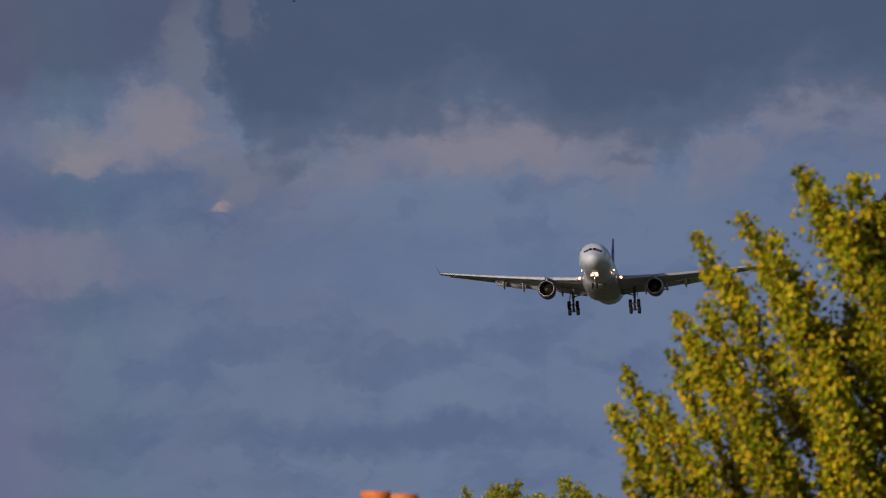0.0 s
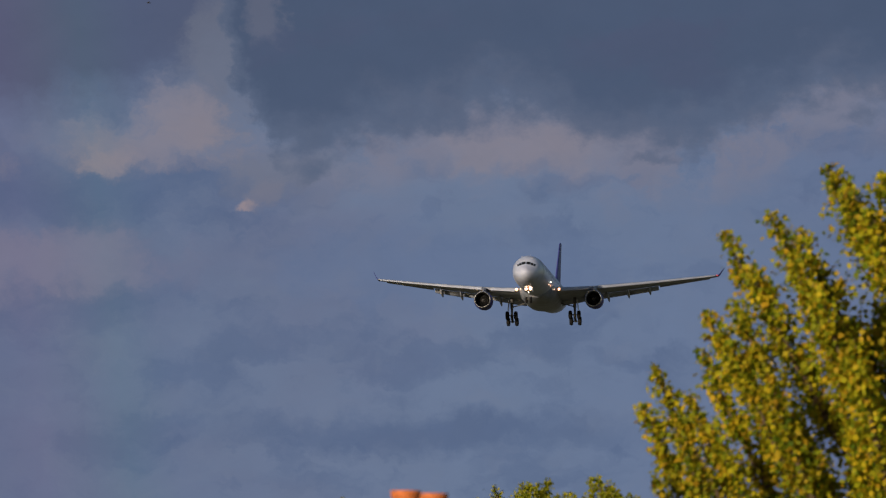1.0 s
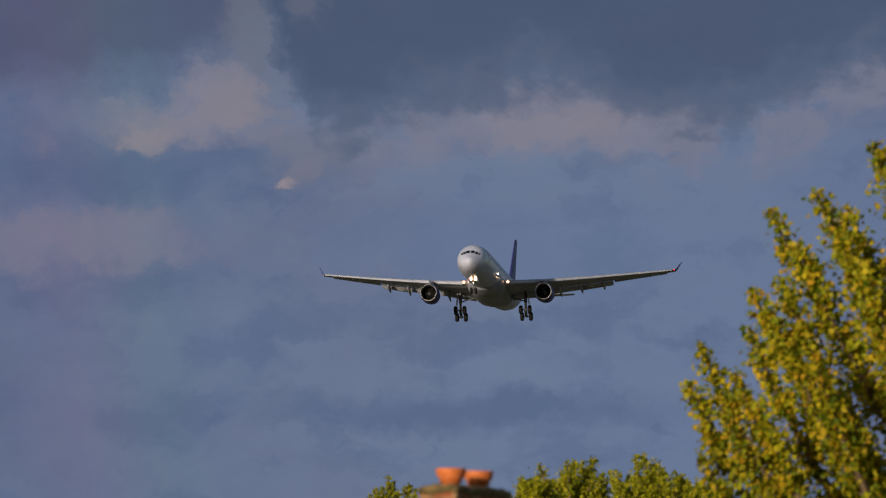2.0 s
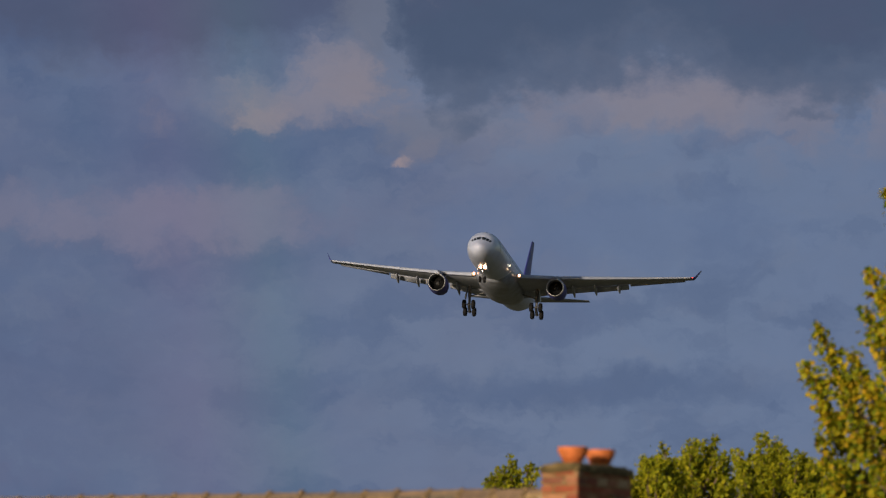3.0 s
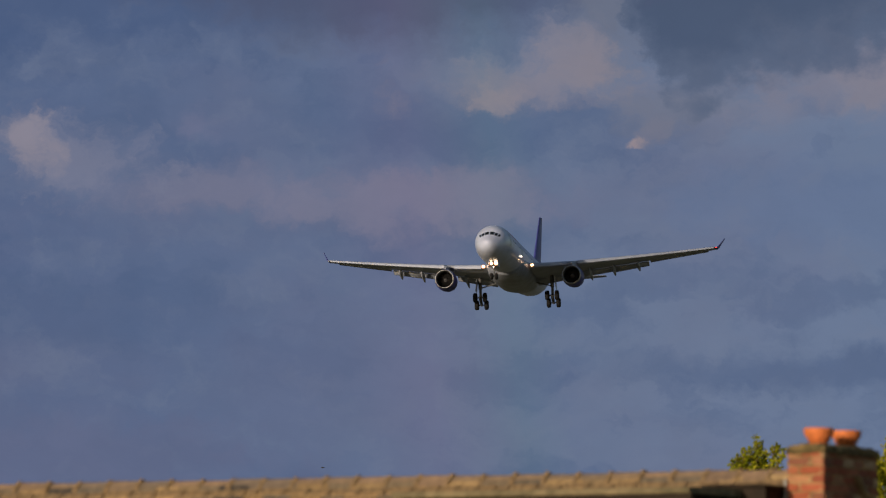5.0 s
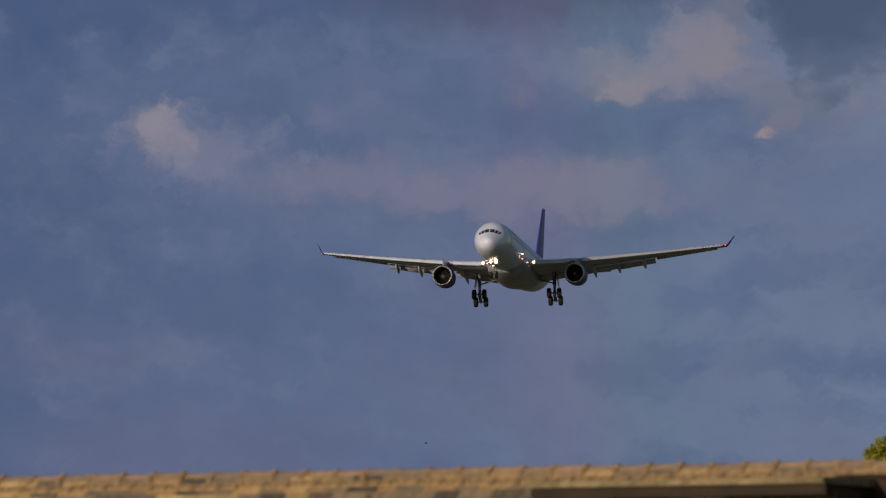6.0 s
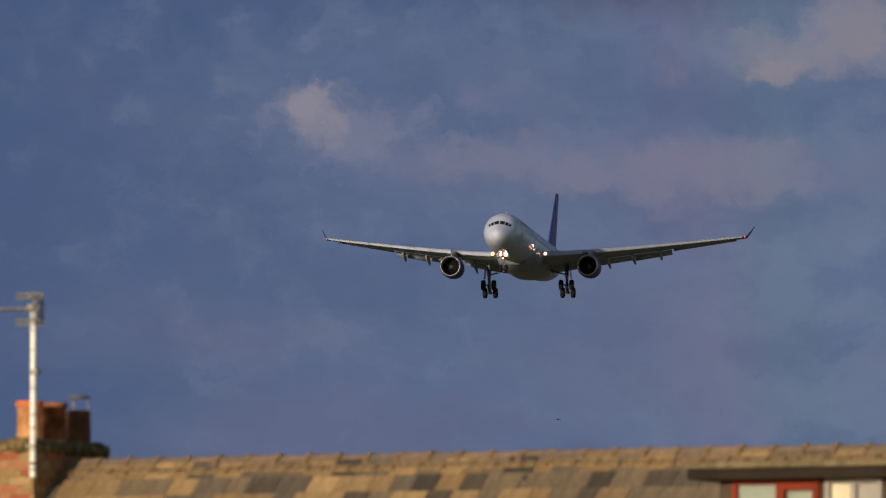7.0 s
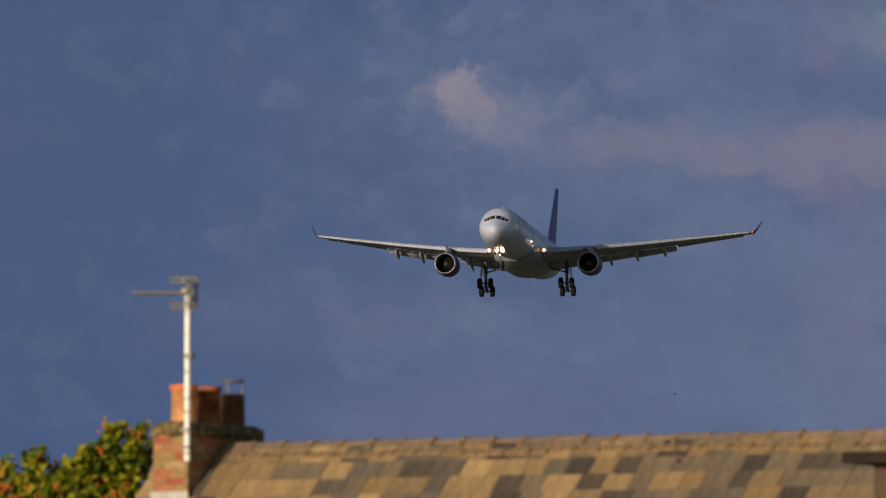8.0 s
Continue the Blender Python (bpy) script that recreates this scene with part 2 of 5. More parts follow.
M_LEAF_ROWAN = leaf_material("rowan_leaf", [(0.055, 0.10, 0.004), (0.13, 0.19, 0.007), (0.24, 0.28, 0.010), (0.36, 0.34, 0.016), (0.48, 0.38, 0.03)])
M_BERRY = material("orange_berry", (0.60, 0.14, 0.008), 0.5, 0, 0.1, 20.0, 60.0, 0.05)


# ---- ground and sky ----
def build_ground():
    bm = bmesh.new()
    n = 24
    R = 4900.0
    secs = []
    for r in (0.5, 20, 60, 120, 300, 900, 2200, R):
        secs.append([(r * math.cos(2 * math.pi * k / n), r * math.sin(2 * math.pi * k / n), 0) for k in range(n)])
    rings(bm, secs, True, True, False)
    part("ground", bm, M_GROUND)
    tagged(bpy.data.objects["ground"], "rough green grass ground reaching to the horizon", "ground", kind="structure")


def sky_material():
    m = bpy.data.materials.new("cloudy_evening_sky")
    m.use_nodes = True
    nt = m.node_tree
    nt.nodes.remove(nt.nodes["Principled BSDF"])
    N, L = nt.nodes.new, nt.links.new

    def math_node(op, a, b=None, clamp=False):
        n = N("ShaderNodeMath")
        n.operation, n.use_clamp = op, clamp
        for k, v in enumerate((a, b)):
            if v is None:
                continue
            if isinstance(v, (int, float)):
                n.inputs[k].default_value = v
            else:
                L(v, n.inputs[k])
        return n.outputs[0]

    uv = N("ShaderNodeUVMap")
    uv.uv_map = "sky"

    def fbm(scale, stretch, detail=6.0, rough=0.55, offset=0.0, vec=None):
        mp = N("ShaderNodeMapping")
        mp.inputs["Scale"].default_value = (scale * stretch, scale, 1)
        mp.inputs["Location"].default_value = (offset, offset * 1.7, offset * 0.3)
        L(vec or uv.outputs[0], mp.inputs["Vector"])
        n = N("ShaderNodeTexNoise")
        n.inputs["Scale"].default_value = 1.0
        n.inputs["Detail"].default_value = detail
        n.inputs["Roughness"].default_value = rough
        L(mp.outputs[0], n.inputs["Vector"])
        return n

    def vec(op, a, b, c=None):
        n = N("ShaderNodeVectorMath")
        n.operation = op
        for k, v in enumerate((a, b, c)):
            if isinstance(v, tuple):
                n.inputs[k].default_value = v
            elif v is not None:
                L(v, n.inputs[k])
        return n.outputs["Value"] if op == "LENGTH" else n.outputs[0]

    def step(x, lo, hi, a=0.0, b=1.0):
        r = N("ShaderNodeMapRange")
        r.interpolation_type = "SMOOTHSTEP"
        for k, v in enumerate((lo, hi, a, b)):
            r.inputs[k + 1].default_value = v
        L(x, r.inputs[0])
        return r.outputs[0]

    def ramp(x, stops, mode="EASE"):
        r = N("ShaderNodeValToRGB")
        cr = r.color_ramp
        cr.interpolation = mode
        while len(cr.elements) < len(stops):
            cr.elements.new(0.5)
        for k, (p, c) in enumerate(stops):
            cr.elements[k].position, cr.elements[k].color = p, (*c, 1)
        L(x, r.inputs[0])
        return r.outputs[0]

    # curl the coordinates, so that the cloud edges billow
    puff = fbm(1.7, 0.9, 3.0, 0.5, 3.0).outputs["Color"]
    curl = fbm(6.5, 0.9, 6.0, 0.62, 5.0).outputs["Color"]
    bent = vec("MULTIPLY_ADD", vec("SUBTRACT", puff, (0.5, 0.5, 0.5)), (0.34, 0.22, 0.0), uv.outputs[0])
    bent = vec("MULTIPLY_ADD", vec("SUBTRACT", curl, (0.5, 0.5, 0.5)), (0.32, 0.24, 0.0), bent)
    split = N("ShaderNodeSeparateXYZ")
    L(bent, split.inputs[0])
    az_bent, el_bent = split.outputs[0], split.outputs[1]
    sep = N("ShaderNodeSeparateXYZ")
    L(uv.outputs[0], sep.inputs[0])
    fine = fbm(4.6, 0.7, 8.0, 0.6, 11.0).outputs["Fac"]
    broad = fbm(0.95, 0.5, 5.0, 0.52, 7.0).outputs["Fac"]
    streak = fbm(2.3, 0.42, 6.0, 0.55, 17.0, bent).outputs["Fac"]
    wisp = fbm(3.4, 0.8, 7.0, 0.6, 23.0, bent).outputs["Fac"]

    def blob(az, el, sa, se, soft, rag):
        """1 inside an uneven patch of sky, 0 outside it."""
        d = vec("LENGTH", vec("MULTIPLY", vec("SUBTRACT", bent, (az, el, 0)), (1 / sa, 1 / se, 0)), None)
        d = math_node("ADD", d, math_node("MULTIPLY", math_node("SUBTRACT", wisp, 0.5), rag * 2))
        return step(d, 1 - soft, 1 + soft, 1.0, 0.0)

    def over(col, fac, c, amount=1.0):
        x = N("ShaderNodeMix")
        x.data_type = "RGBA"
        L(math_node("MULTIPLY", fac, amount, True), x.inputs[0])
        L(col, x.inputs[6])
        x.inputs[7].default_value = (*c, 1)
        return x.outputs[2]

    def cloud(az, el, sa, se, c, amount, soft=0.5, rag=0.8):
        return over(col, blob(az, el, sa, se, soft, rag), c, amount)

    def edge_height(stops):
        """The height of a cloud bank's lower edge, by heading."""
        x = N("ShaderNodeMapRange")
        x.inputs[1].default_value, x.inputs[2].default_value = -6.0, 6.0
        L(az_bent, x.inputs[0])
        out = ramp(x.outputs[0], [((a + 6) / 12, (h / 8, h / 8, h / 8)) for a, h in stops], "LINEAR")
        return math_node("MULTIPLY", out, 8.0)

    # the open sky between the banks: bluer to the left, paler to the right
    x = N("ShaderNodeMapRange")
    x.inputs[1].default_value, x.inputs[2].default_value = -6.0, 6.0
    L(sep.outputs[0], x.inputs[0])
    col = ramp(x.outputs[0], [((a + 6) / 12, c) for a, c in SKY_OPEN], "LINEAR")
    col = over(col, step(broad, 0.46, 0.66), MAUVE, 0.45)
    col = over(col, step(streak, 0.50, 0.36), SKY_DEEP, 0.46)
    col = over(col, step(streak, 0.52, 0.70), SKY_PALE, 0.34)
    col = over(col, step(wisp, 0.51, 0.66), SKY_PALE, 0.24)
    col = over(col, step(wisp, 0.46, 0.34), SKY_DEEP, 0.26)
    # the blue of the far left, and dark blotches low and high
    col = cloud(-5.2, 3.6, 2.0, 1.9, LEFT_DARK, 0.62, 0.6)
    col = cloud(-3.3, 5.0, 2.2, 0.42, LEFT_DARK, 0.6, 0.5, 1.0)
    col = cloud(-2.3, 3.15, 0.9, 0.20, SKY_DEEP, 0.55, 0.6, 1.0)
    col = cloud(-2.2, 2.35, 1.0, 0.22, MAUVE, 0.55, 0.6, 1.0)
    col = cloud(-3.4, 2.9, 0.8, 0.22, MAUVE, 0.35, 0.6, 1.0)
    col = cloud(-0.8, 2.75, 0.8, 0.35, MAUVE, 0.3, 0.6, 1.0)
    col = cloud(2.0, 2.85, 1.0, 0.10, SKY_DEEP, 0.65, 0.7, 0.9)
    col = cloud(2.1, 3.75, 0.9, 0.22, (0.128, 0.172, 0.280), 0.7, 0.6, 0.9)
    col = cloud(0.1, 3.72, 0.32, 0.28, SKY_DEEP, 0.5, 0.6, 1.0)
    col = cloud(-0.1, 4.25, 0.9, 0.22, SKY_DEEP, 0.55, 0.6, 1.0)
    # a long pinkish band, and the puff at its end
    col = cloud(-1.35, 3.86, 0.75, 0.13, BAND, 0.75, 0.7, 1.7)
    col = cloud(-0.45, 3.80, 0.75, 0.14, BAND, 0.85, 0.65, 1.6)
    col = cloud(0.0, 3.86, 0.30, 0.13, BAND, 0.75, 0.6, 1.3)
    col = cloud(-2.22, 4.02, 0.44, 0.17, (0.168, 0.184, 0.266), 0.95, 0.6, 2.2)
    col = cloud(-2.52, 4.12, 0.13, 0.13, (0.245, 0.228, 0.280), 0.9, 0.75, 2.0)
    col = cloud(-1.55, 4.22, 0.10, 0.08, (0.160, 0.170, 0.260), 0.5, 0.7, 1.4)
    # the high bank over the left: soft and mauve-grey
    soft_edge = edge_height([(-6.0, 5.5), (-2.4, 5.10), (-1.2, 4.72), (-0.4, 4.66), (0.2, 4.70), (0.55, 4.80), (0.8, 5.05), (1.0, 5.4), (6.0, 5.6)])
    depth = math_node("ADD", math_node("SUBTRACT", el_bent, soft_edge), math_node("MULTIPLY", math_node("SUBTRACT", wisp, 0.5), 0.5))
    col = over(col, step(depth, -0.14, 0.26), GREY_TOP, 0.85)
    # lit cloud between the two banks
    col = cloud(0.76, 5.0, 0.17, 0.50, (0.140, 0.156, 0.212), 0.75, 0.5, 1.2)
    col = cloud(0.28, 4.47, 0.54, 0.13, WARM, 0.68, 0.7, 1.7)
    col = cloud(0.60, 4.62, 0.20, 0.17, WARM, 0.8, 0.7, 1.7)
    col = cloud(0.12, 4.40, 0.16, 0.07, WARM_LIT, 0.4, 0.7, 1.8)
    col = cloud(1.12, 4.32, 0.30, 0.12, (0.165, 0.178, 0.235), 0.7, 0.6, 1.2)
    # the dark bank with its torn lower edge, sunlit mist hanging under it
    edge = edge_height([(-6.0, 8.0), (0.40, 6.6), (0.68, 5.5), (0.92, 4.66), (1.02, 4.42), (1.25, 4.37), (1.46, 4.46), (1.72, 4.50), (2.05, 4.62), (2.38, 4.69), (2.60, 4.62), (2.76, 4.49), (3.10, 4.44), (3.45, 4.47), (3.80, 4.55), (4.10, 4.73), (4.35, 4.79), (4.75, 4.70), (6.0, 4.6)])
    depth = math_node("SUBTRACT", el_bent, edge)
    lit = math_node("MULTIPLY", step(depth, -0.42, -0.08), step(wisp, 0.38, 0.60))
    col = over(col, math_node("MULTIPLY", lit, step(sep.outputs[0], 1.0, 1.6)), (0.188, 0.192, 0.256), 0.85)
    col = cloud(2.45, 4.47, 0.55, 0.17, WARM, 0.75, 0.7, 1.7)
    col = cloud(4.40, 4.66, 0.35, 0.10, (0.165, 0.185, 0.265), 0.7, 0.6, 1.2)
    torn = math_node("ADD", depth, math_node("MULTIPLY", math_node("SUBTRACT", fine, 0.5), 0.62))
    col = over(col, step(torn, -0.13, 0.10), GREY_EDGE, 0.85)
    col = over(col, step(torn, 0.02, 0.42), GREY_DARK, 0.85)
    col = over(col, math_node("MULTIPLY", step(torn, 0.1, 0.5), step(streak, 0.48, 0.66)), GREY_TOP, 0.55)
    # scraps torn off below the edge, and one lit scrap
    col = cloud(3.20, 4.36, 0.16, 0.035, GREY_EDGE, 0.6, 0.7, 1.4)
    col = cloud(1.22, 4.30, 0.10, 0.07, GREY_EDGE, 0.55, 0.7, 1.4)
    col = cloud(4.32, 4.64, 0.12, 0.05, GREY_EDGE, 0.6, 0.7, 1.4)
    col = cloud(0.92, 4.14, 0.06, 0.026, WARM_LIT, 0.85, 0.7, 1.6)
    col = cloud(1.0, 4.19, 0.06, 0.06, (0.18, 0.18, 0.235), 0.5, 0.7, 1.6)
    col = cloud(1.03, 5.24, 0.08, 0.20, (0.125, 0.138, 0.195), 0.7, 0.6, 1.4)
    # mottle
    hs = N("ShaderNodeHueSaturation")
    L(step(fine, 0.3, 0.7, 0.98, 1.02), hs.inputs["Value"])
    hs.inputs["Saturation"].default_value = 1.06
    L(col, hs.inputs["Color"])
    col = hs.outputs[0]
    # the faint foot of a rainbow
    rr = N("ShaderNodeMapRange")
    rr.inputs[1].default_value, rr.inputs[2].default_value = -0.75, 0.85
    L(math_node("ADD", sep.outputs[0], math_node("MULTIPLY", math_node("SUBTRACT", sep.outputs[1], 3.0), 0.12)), rr.inputs[0])
    bow = ramp(rr.outputs[0], [(0.0, (0, 0, 0)), (0.3, (0.030, 0.002, 0.006)), (0.45, (0.020, 0.010, 0)), (0.6, (0, 0.020, 0.002)), (0.78, (0, 0.006, 0.012)), (1.0, (0, 0, 0))], "LINEAR")
    add = N("ShaderNodeMix")
    add.data_type, add.blend_type = "RGBA", "ADD"
    add.inputs[0].default_value = 0.48
    L(col, add.inputs[6])
    L(bow, add.inputs[7])
    em = N("ShaderNodeEmission")
    em.inputs["Strength"].default_value = 1.03
    L(add.outputs[2], em.inputs["Color"])
    L(em.outputs[0], nt.nodes["Material Output"].inputs["Surface"])
    return m


# heading, colour
SKY_OPEN = [(-5.5, (0.082, 0.116, 0.210)), (-3.5, (0.094, 0.130, 0.232)), (-2.0, (0.102, 0.138, 0.236)), (-0.8, (0.116, 0.151, 0.246)),
            (0.2, (0.130, 0.165, 0.254)), (1.2, (0.146, 0.184, 0.278)), (2.4, (0.146, 0.190, 0.290)), (4.6, (0.132, 0.174, 0.278))]
SKY_DEEP = (0.084, 0.120, 0.214)
SKY_PALE = (0.158, 0.188, 0.270)
MAUVE = (0.130, 0.144, 0.230)
BAND = (0.172, 0.178, 0.256)
LEFT_DARK = (0.064, 0.098, 0.192)
GREY_TOP = (0.078, 0.094, 0.158)
GREY_DARK = (0.068, 0.094, 0.156)
GREY_EDGE = (0.094, 0.122, 0.190)
WARM = (0.228, 0.212, 0.256)
WARM_LIT = (0.29, 0.240, 0.262)


def build_sky():
    bm = bmesh.new()
    R = 4600.0
    na, ne = 60, 20
    a0, a1, e0, e1 = -15.0, 15.0, -1.5, 13.0
    grid = []
    for j in range(ne + 1):
        el = radians(e0 + (e1 - e0) * j / ne)
        grid.append([bm.verts.new((R * math.sin(radians(a0 + (a1 - a0) * i / na)) * math.cos(el), R * math.cos(radians(a0 + (a1 - a0) * i / na)) * math.cos(el), R * math.sin(el))) for i in range(na + 1)])
    lay = bm.loops.layers.uv.new("sky")
    for j in range(ne):
        for i in range(na):
            f = bm.faces.new((grid[j][i], grid[j][i + 1], grid[j + 1][i + 1], grid[j + 1][i]))
            for lp, (p, q) in zip(f.loops, ((i, j), (i + 1, j), (i + 1, j + 1), (i, j + 1))):
                lp[lay].uv = (a0 + (a1 - a0) * p / na, e0 + (e1 - e0) * q / ne)
    ob = part("backdrop", bm, sky_material())
    ob.matrix_basis = pose(0, 0, EYE_Z)
    return tagged(ob, "distant sky of blue-grey evening rain clouds with lit edges", "sky", kind="structure")


build_ground()
SKY = build_sky()


# ---- trees ----
def leaves_mesh(name, spots, size, mat_, rnd):
    """Many small folded leaves at the given places, in one mesh."""
    n = len(spots)
    P = np.array(spots)
    g = np.random.RandomState(rnd.randint(0, 99999))
    up = g.normal(size=(n, 3)) * 0.75 + np.array((-0.45, -0.45, 0.55))   # blades turn to the light
    up /= np.linalg.norm(up, axis=1)[:, None]
    d = g.normal(size=(n, 3)) + np.array((0, 0, -0.5))
    d -= up * (d * up).sum(axis=1)[:, None]
    d /= np.linalg.norm(d, axis=1)[:, None]
    w = np.cross(d, up)
    s = size * g.uniform(0.65, 1.25, n)[:, None]
    base = P - d * s * 0.5
    tip = P + d * s * 0.5
    lft = P - d * s * 0.08 + w * s * 0.46 + up * s * 0.13
    rgt = P - d * s * 0.08 - w * s * 0.46 + up * s * 0.13
    V = np.stack([base, rgt, tip, lft], axis=1).reshape(-1, 3)
    k = np.arange(n) * 4
    F = np.concatenate([np.stack([k, k + 1, k + 2], 1), np.stack([k, k + 2, k + 3], 1)])
    me = bpy.data.meshes.new(name)
    me.from_pydata(V.tolist(), [], F.tolist())
    me.materials.append(mat_)
    return me


def limb(bm, pts, r0, r1, n=6):
    """A tapered, bent limb."""
    secs = []
    for k, p in enumerate(pts):
        p = Vector(p)
        q = Vector(pts[min(k + 1, len(pts) - 1)]) - Vector(pts[max(k - 1, 0)])
        q.normalize()
        s = q.cross(Vector((0.3, 1, 0.1))).normalized()
        w = q.cross(s)
        r = r0 + (r1 - r0) * k / (len(pts) - 1)
        secs.append([p + (s * math.cos(2 * math.pi * i / n) + w * math.sin(2 * math.pi * i / n)) * r for i in range(n)])
    rings(bm, secs)


def build_tree(name, label, category, base, tips, top, leaf, per_metre, spread, leaf_mat, seed, trunk_r=0.16, group="", rise=0.55, twigs=5, bare=0.25):
    """A trunk, limbs that rise to the given tips (x, y, z from the foot), twigs and leaves along them."""
    rnd = random.Random(seed)
    tree = thing(name, label, category, pose(*base), group)
    bm = bmesh.new()
    limb(bm, [(0, 0, 0), (0.05, 0.03, top * 0.3), (-0.04, 0.05, top * 0.6), (0.02, 0, top * 0.82), (0, 0, top)], trunk_r, 0.015, 10)
    trunk = part("trunk", bm, M_BARK, tree)
    bm = bmesh.new()
    spots = []

    def clothe(pts, r_in, r_out, dens):
        for a, b in zip(pts, pts[1:]):
            a, b = Vector(a), Vector(b)
            L = (b - a).length
            for _ in range(max(1, int(L * dens))):
                f = rnd.random()
                p = a.lerp(b, f)
                spots.append(tuple(p + Vector((rnd.gauss(0, 1), rnd.gauss(0, 1), rnd.gauss(0, 0.8))) * (r_in + (r_out - r_in) * f)))

    for tx, ty, tz in tips:
        reach = math.hypot(tx, ty)
        z0 = max(top * 0.12, min(tz - reach * (0.9 + rise), top * 0.9))
        s = Vector((0.03 * tx, 0.03 * ty, z0))
        e = Vector((tx, ty, tz))
        c1 = s.lerp(e, 0.4) + Vector((tx, ty, 0)) * 0.16
        c2 = s.lerp(e, 0.75) + Vector((tx, ty, 0)) * 0.08
        pts = []
        for k in range(9):
            t = k / 8
            p = s * (1 - t) ** 3 + c1 * 3 * t * (1 - t) ** 2 + c2 * 3 * t * t * (1 - t) + e * t ** 3
            pts.append(p + Vector((rnd.gauss(0, 1), rnd.gauss(0, 1), 0)) * 0.035 * (1 - t))
        limb(bm, pts, 0.012 + 0.018 * (e - s).length, 0.006)
        cut = int(len(pts) * bare)
        clothe(pts[cut:-2], spread * 0.9, spread * 0.7, per_metre)
        clothe(pts[-3:], spread * 0.45, spread * 0.18, per_metre * 1.3)
        # side twigs
        for _ in range(int(twigs * (e - s).length) + 2):
            f = rnd.uniform(bare, 0.93) * 8
            p = Vector(pts[int(f)]).lerp(Vector(pts[min(8, int(f) + 1)]), f % 1)
            ang = rnd.uniform(0, 2 * math.pi)
            L = rnd.uniform(0.35, 0.85) * (1.15 - f / 9) * spread * 3.0
            q = p + Vector((math.cos(ang) * 0.75, math.sin(ang) * 0.75, rnd.uniform(0.35, 1.0))) * L
            mid = p.lerp(q, 0.5) + Vector((math.cos(ang), math.sin(ang), -0.2)) * 0.08 * L
            limb(bm, [p, mid, q], 0.007, 0.003, 4)
            clothe([p, mid, q], spread * 0.38, spread * 0.17, per_metre * 0.75)
    tagged(part("limb", bm, M_BARK, trunk), kind="stuff")
    me = leaves_mesh("crown", spots, leaf, leaf_mat, rnd)
    crown = new("crown", me)
    crown.parent = tree
    tagged(crown, kind="stuff")
    return tree, spots


def at(az, el, d):
    """The place d metres off, at a heading and height above the eye's level."""
    return Vector((d * math.tan(radians(az)), d, EYE_Z + d * math.tan(radians(el)) / math.cos(radians(az))))


def poplar():
    D = 128.0
    foot = at(4.75, 0, D)
    foot.z = 0
    rnd = random.Random(5)
    marks = [(3.165, 3.235, 0.2), (3.10, 3.03, 0.9), (3.44, 3.33, -0.6), (3.57, 4.00, 0.3), (3.47, 3.55, 1.0), (3.83, 4.11, -0.5), (4.15, 4.375, 0.2), (4.46, 4.32, -0.3), (4.30, 4.15, 0.9),
             (3.17, 2.62, 0.4), (3.30, 2.85, -0.9), (3.24, 2.35, 0.2), (3.62, 3.62, -1.1), (3.95, 3.85, -1.2), (4.62, 4.18, 0.4), (4.85, 4.38, 0.0), (5.1, 4.3, 0.3), (5.35, 4.2, -0.4),
             (3.72, 3.80, -0.8), (4.0, 4.0, -0.7), (4.25, 4.22, -0.5), (3.36, 3.08, -0.4), (3.6, 3.38, -1.0), (4.4, 4.12, -1.0), (4.1, 3.7, -1.5), (3.5, 2.9, -1.4), (3.8, 3.2, -1.7), (4.3, 3.4, -2.0), (4.6, 3.8, -1.6)]
    tips = []
    for az, el, dy in marks:
        p = at(az + 0.01, el - 0.028, D + dy)
        tips.append((p.x - foot.x, p.y - foot.y, p.z))
    top = 11.0
    for k in range(80):
        h = rnd.uniform(3.4, 11.0)
        r = min(3.1, 0.5 + (top - h) * 0.62) * rnd.uniform(0.25, 0.9)
        t = rnd.uniform(0, 2 * math.pi)
        tips.append((r * math.cos(t), r * math.sin(t), h))
    return build_tree("poplar_tree", "tall poplar with yellow-green autumn leaves in evening sun", "tree", foot, tips, top, 0.084, 205, 0.23, M_LEAF_POPLAR, 3, 0.19)


def far_trees():
    D = 185.0
    for az, el, rad, seed in ((1.42, 2.475, 0.60, 11), (2.24, 2.455, 0.95, 12), (2.47, 2.555, 1.3, 13), (2.92, 2.565, 1.1, 14), (3.25, 2.42, 1.2, 15), (3.7, 2.36, 1.3, 16)):
        d = D + (seed % 3) * 4
        apex = at(az, el, d)
        foot = Vector((apex.x, apex.y, 0))
        rnd = random.Random(seed)
        tips = [(0, 0, apex.z)]
        for k in range(46 if rad > 0.6 else 26):
            t = rnd.uniform(0, 2 * math.pi)
            r = rad * math.sqrt(rnd.uniform(0.02, 1.0))
            h = apex.z - 0.5 * (r / rad) ** 2 * rad - rnd.uniform(0.0, 0.55) - (rnd.uniform(0, 2.2) if k > 24 else 0)
            tips.append((r * math.cos(t), r * math.sin(t), h - (0.4 * max(0.0, -r * math.cos(t)) if rad < 0.6 else 0.0)))
        for k in range(9 if rad > 0.6 else 0):
            t = rnd.uniform(0, 2 * math.pi)
            r = rad * rnd.uniform(0.1, 0.85)
            tips.append((r * math.cos(t), r * math.sin(t), apex.z - 0.4 * (r / rad) ** 2 * rad + rnd.uniform(-0.15, 0.14)))
        build_tree("broadleaf_tree", "dense green tree top behind the roofs", "tree", foot, tips, apex.z - 0.25, 0.066, 175 if rad > 0.6 else 120, 0.145 if rad > 0.6 else 0.10, M_LEAF_FAR, seed, 0.17, "trees behind the house", 0.8, 4, 0.4)


